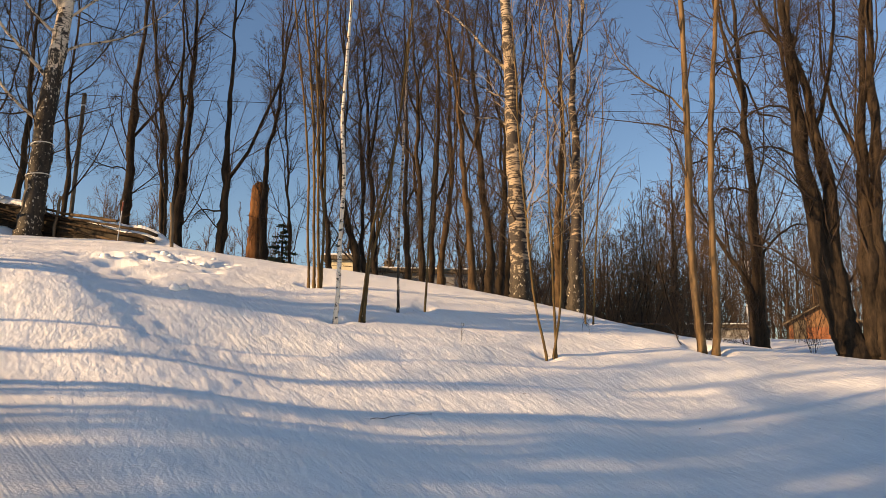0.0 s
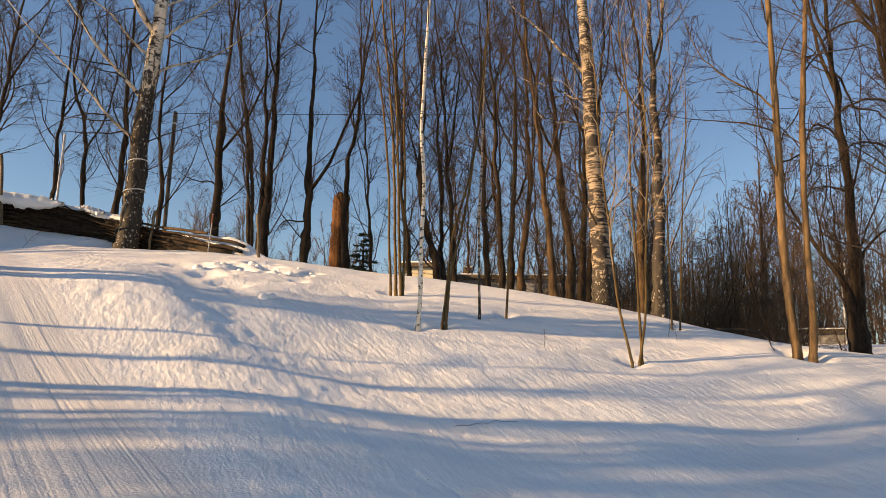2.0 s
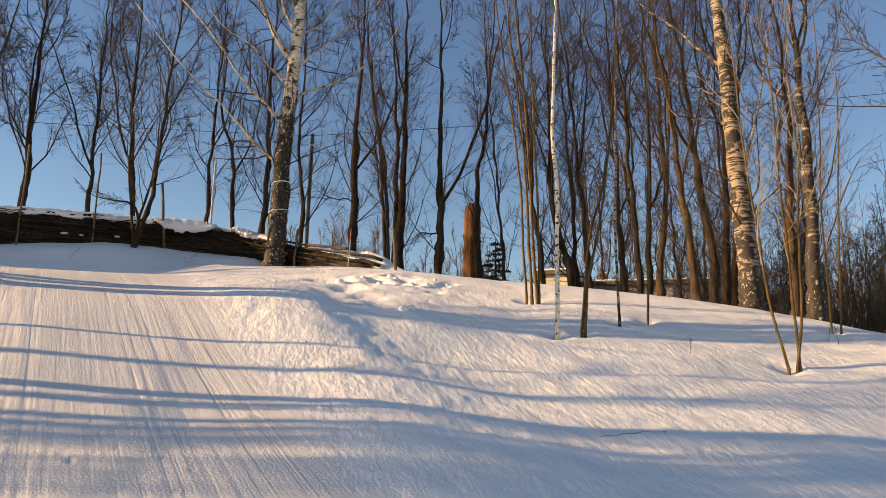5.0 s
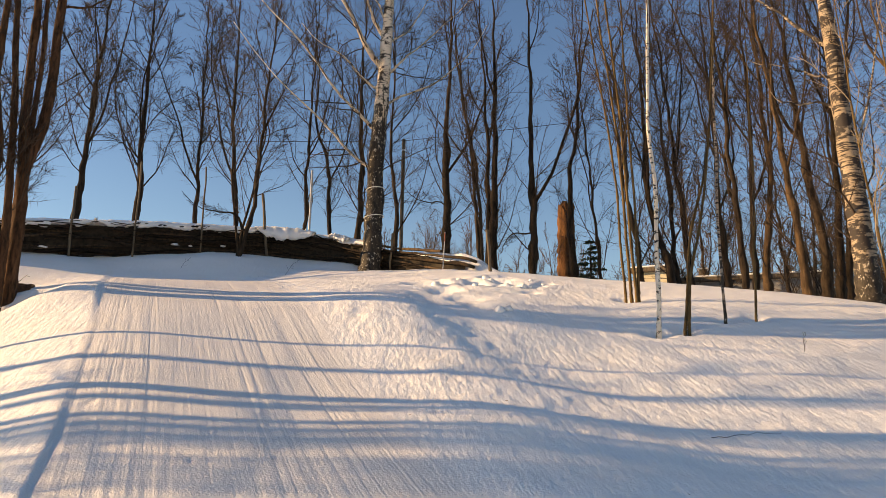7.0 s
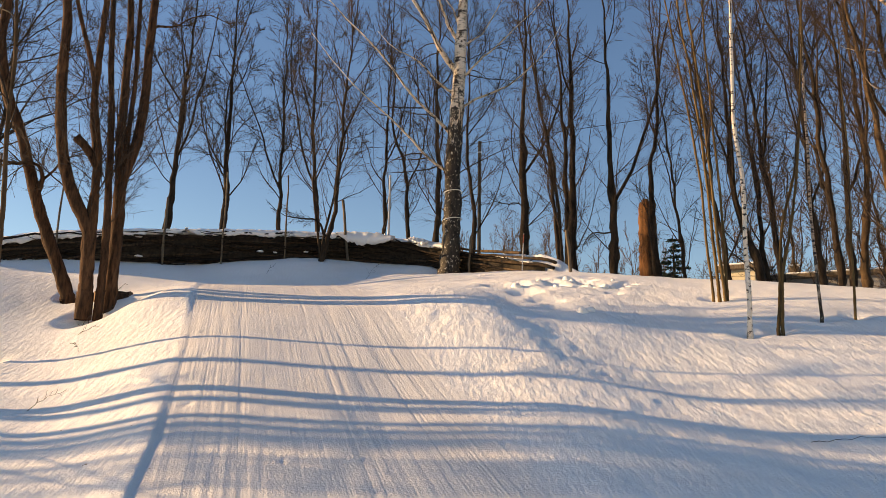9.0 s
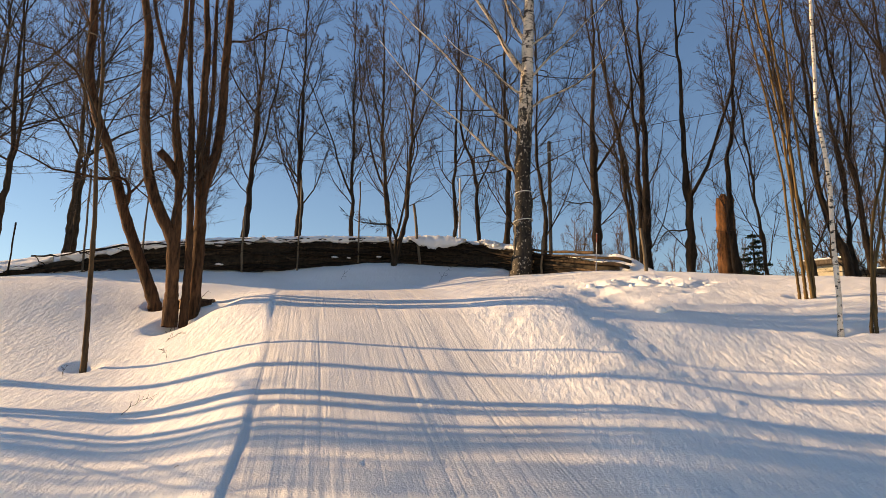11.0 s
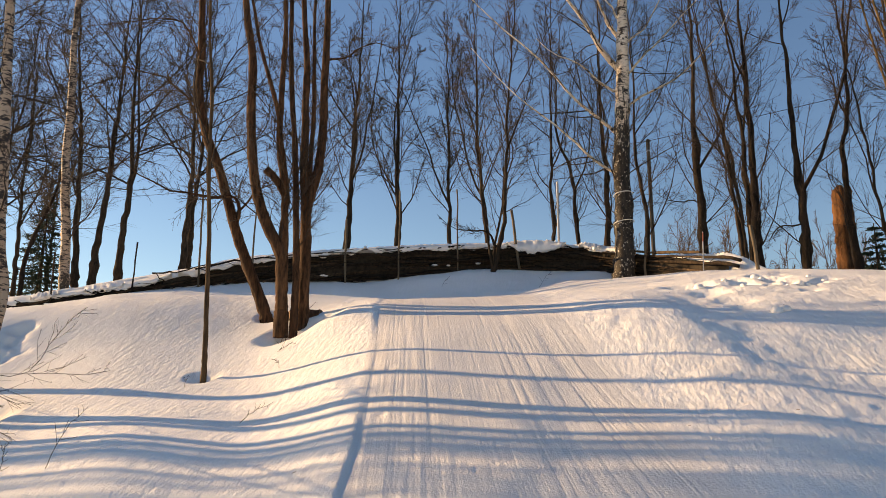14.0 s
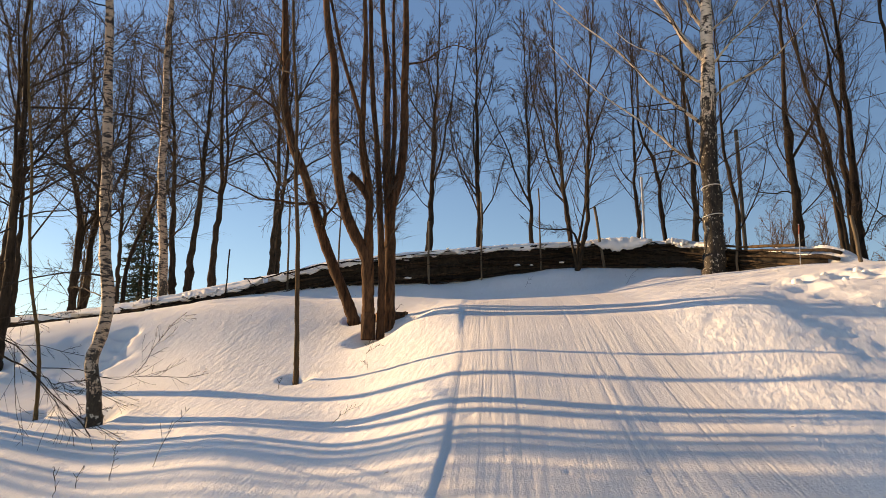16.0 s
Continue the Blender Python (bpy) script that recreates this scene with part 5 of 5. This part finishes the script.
# ---- spruces ----
def spruce(x, y, tall, seed, step=0.22, label="dark green spruce beyond the snowy bank"):
    rng = np.random.default_rng(seed)
    root = thing("spruce", x, y, float(base_height(x, y)[0]), label, "spruce")
    trunk = np.column_stack([np.zeros(8), np.zeros(8), np.linspace(-0.2, tall, 8)])
    mesh_object("trunk", *sweep(trunk[None], np.linspace(0.13, 0.012, 8)[None], 8), BARK["dark"], root)
    boughs = []
    for h in np.arange(0.4, tall - 0.1, step):
        for a in rng.uniform(0, 6.28, 8):
            size = (0.25 + 0.26 * (tall - h)) * rng.uniform(0.75, 1.15)
            s = np.linspace(0, 1, 6)
            boughs.append(np.column_stack([np.cos(a) * s * size, np.sin(a) * s * size, h - 0.32 * size * s + 0.22 * size * s * s]))
    boughs = np.array(boughs)
    p2, r2 = sprout(rng, boughs, np.full(boughs.shape[:2], 0.03), 14, 0.1, 50, 0.32, 4, 0.09, -0.1, 0.15)
    v, q = join([sweep(boughs, np.full(boughs.shape[:2], 0.02), 4), sweep(p2, np.maximum(r2, 0.08 * step), 3)])
    mesh_object("crown", v, q, NEEDLE, root)


spruce(-39.9, 13.3, 6.2, 3)
spruce(-6.42, 29.3, 4.1, 4)


# ---- houses ----
def build_hut():
    """Timber hut, gable to the slope, with a snow-covered roof."""
    x, y = 25.7, 50.4
    z = float(base_height(x, y)[0])
    root = thing("hut", x, y, z, "small red and orange timber hut with bare wooden roof", "hut", turn=-27)
    w, d, eave, ridge = 2.0, 2.6, 1.2, 2.3
    bm = bmesh.new()
    pts = [(-w, -d, -0.4), (w, -d, -0.4), (w, -d, eave), (0, -d, ridge), (-w, -d, eave)]
    front = [bm.verts.new(p) for p in pts]
    rear = [bm.verts.new((p[0], d, p[2])) for p in pts]
    bm.faces.new(front)
    bm.faces.new(rear[::-1])
    for i in range(5):
        bm.faces.new((front[i], rear[i], rear[(i + 1) % 5], front[(i + 1) % 5]))
    wall = part("wall", bm, TIMBER, root)
    count = 15
    for i in range(count):           # weatherboards of the gable
        bx = -w + (i + 0.5) * 2 * w / count
        high = eave + (ridge - eave) * (1 - abs(bx) / w) - 0.06
        part("board", box(bmesh.new(), bx - 0.125, -d - 0.03, 0.85, bx + 0.125, -d - 0.002, high, 0.006), TIMBER, wall)
        part("board", box(bmesh.new(), bx - 0.125, -d - 0.04, -0.3, bx + 0.125, -d - 0.002, 0.845, 0.006), BRICK_RED, wall)
    for side in (-1, 1):
        for mat, name, lift, over in ((WOOD, "roof", 0.0, 0.35),):
            bm = bmesh.new()
            run = math.hypot(w, ridge - eave) + over
            box(bm, 0, -d - over, lift, run, d + over, lift + 0.1, 0.02)
            ang = math.atan2(ridge - eave, w)
            bmesh.ops.rotate(bm, verts=bm.verts, cent=(0, 0, 0), matrix=Matrix.Rotation(ang, 3, "Y"))
            if side < 0:
                bmesh.ops.scale(bm, vec=(-1, 1, 1), verts=bm.verts)
                bmesh.ops.reverse_faces(bm, faces=bm.faces)
            bmesh.ops.translate(bm, vec=(0, 0, ridge - 0.02), verts=bm.verts)
            part(name, bm, mat, root)
    part("door", box(bmesh.new(), -1.75, -d - 0.09, -0.3, -1.0, -d - 0.045, 1.35, 0.01), WOOD, root)


build_hut()


def build_block(name, x, y, turn, w, d, h, mat, label, windows):
    z = float(base_height(x, y)[0]) - 0.3
    root = thing(name, x, y, z, label, "building", turn=turn)
    wall = part("wall", box(bmesh.new(), -w / 2, 0, 0, w / 2, d, h), mat, root)
    part("roof", box(bmesh.new(), -w / 2 - 0.25, -0.25, h + 0.004, w / 2 + 0.25, d + 0.25, h + 0.22, 0.03), WOOD, root)
    part("roof_snow", box(bmesh.new(), -w / 2 - 0.2, -0.2, h + 0.225, w / 2 + 0.2, d + 0.2, h + 0.31, 0.03), SNOW, root)
    for wx, wz in windows:
        win = part("window", box(bmesh.new(), wx - 0.45, -0.05, wz - 0.5, wx + 0.45, -0.004, wz + 0.5, 0.015), PLASTER_CREAM, wall)
        part("pane", box(bmesh.new(), wx - 0.37, -0.06, wz - 0.42, wx + 0.37, -0.052, wz + 0.42), GLASS_DARK, win)
    return root


build_block("long_building", -1.1, 40.0, 2.0, 7.8, 6, 4.7, PLASTER_GREY, "low grey plastered building behind the trees", ((-2.4, 3.4), (0.2, 3.4), (2.6, 3.4)))
build_block("annex", -5.2, 37.5, -3.0, 1.5, 4, 4.55, PLASTER_CREAM, "cream plastered annex with flat roof", ())
vent = thing("roof_vent", -3.0, 41.0, 8.43, "dark roof vent on the grey building", "vent")
part("stack", box(bmesh.new(), -0.2, -0.2, 0.0, 0.2, 0.2, 0.5, 0.02), WOOD, vent)
part("cap", box(bmesh.new(), -0.27, -0.27, 0.504, 0.27, 0.27, 0.57, 0.015), METAL, vent)
build_block("shed", 16.5, 46.0, -10.0, 4.5, 3, 0.9, PLASTER_GREY, "pale low shed half hidden by bare trees", ())


# ---- small things on the snow ----
def stick(name, label, category, pts, rad, mat, twigs=0, seed=0):
    """A lying or standing stick along points (x, y, height above the snow)."""
    rng = np.random.default_rng(seed + 50)
    w = np.array([(px, py, height(px, py) + ph) for px, py, ph in pts])
    root = thing(name, *w[0], label, category)
    path = hermite(np.linspace(0, 1, len(w)), w - w[0], np.linspace(0, 1, 10)) + 0.006 * rng.normal(size=(10, 3))
    rs = rad * np.linspace(1, 0.45, 10)
    mesh_object("stalk", *sweep(path[None], rs[None], 6), mat, root)
    if twigs:
        p, r = sprout(rng, path[None], rs[None], twigs, 0.25, 45, 0.35, 4, 0.012, 0.02, 0.15)
        for j in range(len(p)):
            mesh_object("twig", *sweep(p[j:j + 1], np.maximum(r[j:j + 1], 0.0018), 4), mat, root)


stick("fallen_branch", "dark bent fallen branch lying on the snow", "branch", [(*polar(-14.0, 11.8), 0.03), (*polar(-16.7, 11.4), 0.1), (*polar(-17.7, 10.4), 0.0)], 0.016, TWIG_DARK, 3, 1)
stick("fallen_twig", "thin dry twig lying on the snow", "twig", [(*polar(5.2, 6.0), 0.01), (*polar(3.0, 6.1), 0.025), (*polar(0.6, 6.3), 0.012)], 0.0025, TWIG_DARK, 1, 2)
for i, (b, r, tall, lean) in enumerate(((76.5, 7.3, 0.3, -0.03), (73.3, 7.3, 0.36, 0.02), (70.8, 7.2, 0.45, 0.26), (59.0, 7.3, 0.12, 0.3), (75.4, 7.4, 0.2, 0.06),
                                         (55.9, 8.9, 0.16, -0.1), (56.4, 9.6, 0.05, 0.25), (62.5, 9.0, 0.15, 0.05), (-10.6, 10.2, 0.35, 0.03), (-11.2, 10.1, 0.28, -0.05),
                                         (-1.5, 8.8, 0.25, 0.02), (43.5, 16.5, 0.25, 0.2), (36.0, 15.8, 0.35, 0.3))):
    x, y = polar(b, r)
    dx, dy = lean * math.cos(radians(b)), lean * math.sin(radians(b))
    stick("dry_weed", "dry brown weed stalk sticking out of the snow", "weed", [(x, y, -0.03), (x + dx * 0.4, y + dy * 0.4, tall * 0.5), (x + dx, y + dy, tall * 0.85)], 0.0032, TWIG_DARK, 6, 10 + i)


for i, (b, r, tall, lean) in enumerate(((56.0, 10.45, 0.22, 0.12), (55.4, 10.5, 0.3, -0.05), (54.9, 10.55, 0.2, 0.16), (54.4, 10.8, 0.25, 0.2), (55.2, 10.7, 0.5, 0.03))):
    x, y = polar(b, r)
    dx, dy = lean * math.cos(radians(b)), lean * math.sin(radians(b))
    stick("tree_shoot", "thin dry shoot at the foot of the old tree", "twig", [(x, y, -0.03), (x + dx * 0.4, y + dy * 0.4, tall * 0.6), (x + dx, y + dy, tall)], 0.005, TWIG, 3, 60 + i)


def cut_log(x, y, z, turn, size, rad, seed):
    rng = np.random.default_rng(seed)
    root = thing("cut_log", x, y, z, "short cut log lying in the snow by the tree", "log", turn=turn)
    path = np.column_stack([np.linspace(-size / 2, size / 2, 8), np.zeros(8), 0.01 * rng.normal(size=8)])
    mesh_object("bark", *sweep(path[None], np.full((1, 8), rad) * (1 + 0.04 * rng.normal(size=(1, 8))), 14), BARK["multi"], root)
    for end in (-1, 1):
        bm = bmesh.new()
        bmesh.ops.create_cone(bm, cap_ends=True, segments=14, radius1=rad * 0.97, radius2=rad * 0.9, depth=0.03)
        bmesh.ops.rotate(bm, verts=bm.verts, cent=(0, 0, 0), matrix=Matrix.Rotation(math.pi / 2 * end, 3, "Y"))
        bmesh.ops.translate(bm, vec=(end * size / 2, 0, 0), verts=bm.verts)
        part("cut_end", bm, TIMBER, root)


for i, (b, r, turn, size, rad) in enumerate(((54.2, 10.95, 70, 0.4, 0.075), (54.0, 11.2, 30, 0.45, 0.055))):
    x, y = polar(b, r)
    cut_log(x, y, height(x, y) + rad * 0.55, turn, size, rad, i)


def clod(x, y, rad, seed, name="snow_clod", label="loose lump of old snow on the trodden slope", sink=0.35, squash=(1, 1, 0.75), base=None):
    rng = np.random.default_rng(seed)
    bm = bmesh.new()
    bmesh.ops.create_icosphere(bm, subdivisions=2, radius=rad)
    off = rng.uniform(0, 50, 3)
    for v in bm.verts:
        n = noise.noise(v.co * (1.6 / rad) + Vector(off)) * 0.45 + noise.noise(v.co * (3.6 / rad) + Vector(off)) * 0.22
        v.co *= 1 + n
        v.co = Vector((v.co.x * squash[0], v.co.y * squash[1], v.co.z * squash[2]))
    for f in bm.faces:
        f.smooth = True
    me = bpy.data.meshes.new(name)
    bm.to_mesh(me)
    bm.free()
    me.materials.append(SNOW)
    ob = new(name, me)
    z = (height(x, y) if base is None else base) + rad * squash[2] * (1 - 2 * sink)
    ob.matrix_world = pose(x, y, z, 0, 0, rng.uniform(0, 360))
    return tagged(ob, label, "snow lump", "snow lumps")


rng_clods = np.random.default_rng(77)
for i in range(12):
    x, y = polar(rng_clods.normal(20.5, 2.6), rng_clods.normal(11.4, 0.55))
    clod(x, y, rng_clods.uniform(0.025, 0.075), 100 + i, sink=0.45, squash=(1.1, 0.95, 0.85))
clod(*polar(19.8, 9.1), 0.075, 304, sink=0.45)
clod(*polar(19.2, 9.2), 0.06, 301)


def snow_drape(b0, b1, hang, seed):
    """Snow sheet that sags over the top of the wattle: a closed shell along the wall."""
    rng = np.random.default_rng(seed)
    mid = 0.5 * (b0 + b1)
    r, top = fence_at(mid)
    x0, y0 = polar(mid, r)
    root = thing("snow_drape", x0, y0, top, "sagging sheet of old snow over the wattle wall", "snow")
    rows, n = [], 26
    for i in range(n):
        s = i / (n - 1)
        b = b0 + (b1 - b0) * s
        r, top = fence_at(b)
        full = min(1.0, 4.5 * s, 4.5 * (1 - s)) ** 0.6
        low = hang * full * (0.85 + 0.14 * math.sin(7 * s + seed) + 0.07 * math.sin(29 * s + seed))
        thick = 0.01 + 0.045 * full
        ring = [(0.55, 0.0), (0.5, thick + 0.05), (0.2, thick + 0.06), (-0.04, thick), (-0.13 - thick * 0.5, -0.05),
                (-0.17 - thick * 0.7, -0.5 * low), (-0.15 - thick * 0.4, -low), (-0.1, -low + 0.02), (-0.09, -0.04), (0.2, -0.03)]
        for dr, dz in ring:
            px, py = polar(b, r + dr)
            rows.append((px - x0, py - y0, top - 0.06 + dz + 0.016 * rng.normal() - fence_at(mid)[1]))
    k = 10
    i, j = np.meshgrid(np.arange(n - 1), np.arange(k), indexing="ij")
    quads = np.stack([i * k + j, i * k + (j + 1) % k, (i + 1) * k + (j + 1) % k, (i + 1) * k + j], axis=2).reshape(-1, 4)
    mesh_object("sheet", rows, quads, SNOW, root)


def snow_crust(b0, b1, seed):
    """Uneven blocks of old snow along the top of the wattle, with an overhanging, broken front."""
    rng = np.random.default_rng(seed)
    n = int((b1 - b0) / 0.16)
    mid = 0.5 * (b0 + b1)
    r, level = fence_at(mid)
    x0, y0 = polar(mid, r)
    root = thing("snow_crust", x0, y0, level, "uneven crust of old snow on top of the wattle wall", "snow")
    wander = np.cumsum(rng.normal(size=(n, 3)), axis=0)
    wander -= np.array([np.convolve(np.pad(wander[:, c], 12, "edge"), np.ones(25) / 25, "valid") for c in range(3)]).T
    rows = []
    for i in range(n):
        s = i / (n - 1)
        b = b0 + (b1 - b0) * s
        r, top = fence_at(b)
        full = min(1.0, 12 * s, 12 * (1 - s)) ** 0.5
        thick = full * float(np.clip(0.15 + 0.012 * wander[i, 0], 0.1, 0.2))
        over = float(np.clip(0.05 + 0.014 * wander[i, 1], -0.01, 0.11))
        lip = full * float(np.clip(0.04 + 0.017 * wander[i, 2], 0.0, 0.1))
        ring = [(0.7, -0.2), (0.6, -0.03), (0.25, -0.05 + 0.35 * thick), (0.05, -0.06 + 0.3 * thick), (-0.6 * over, -0.3 * thick - 0.03),
                (-over - 0.05, -0.55 * thick - 0.02), (-over - 0.04, -thick - lip), (-0.5 * over, -thick - lip + 0.02), (0.06, -0.16), (0.3, -0.16)]
        for dr, dz in ring:
            px, py = polar(b, r + dr)
            rows.append((px - x0, py - y0, top + dz + 0.006 * rng.normal() - level))
    k = 10
    i, j = np.meshgrid(np.arange(n - 1), np.arange(k), indexing="ij")
    quads = np.stack([i * k + j, i * k + (j + 1) % k, (i + 1) * k + (j + 1) % k, (i + 1) * k + j], axis=2).reshape(-1, 4)
    mesh_object("slab", rows, quads, SNOW, root)


snow_crust(34.6, 49.5, 11)
snow_crust(49.3, 63.0, 12)
snow_crust(63.4, 76.0, 13)
snow_crust(28.6, 32.4, 14)
snow_drape(33.8, 38.4, 0.27, 4)
snow_drape(31.2, 32.8, 0.12, 5)
snow_drape(66.5, 69.0, 0.12, 7)
snow_drape(70.5, 72.2, 0.1, 9)
# snow caught on the wattle
for i, (b, down, rad, wide) in enumerate(((42.9, 0.58, 0.06, 1.7), (40.6, 0.55, 0.06, 2.4), (44.0, 0.56, 0.06, 3.0), (52.5, 0.66, 0.07, 3.2),
                                          (67.5, 0.3, 0.08, 3.0), (71.0, 0.28, 0.08, 3.2))):
    r, t = fence_at(b)
    x, y = polar(b, r - 0.1)
    ob = clod(x, y, rad, 400 + i, "snow_patch", "patch of snow caught on the wattle wall", 0.5, (wide * 0.45, wide * 0.45, 0.35), t - down)
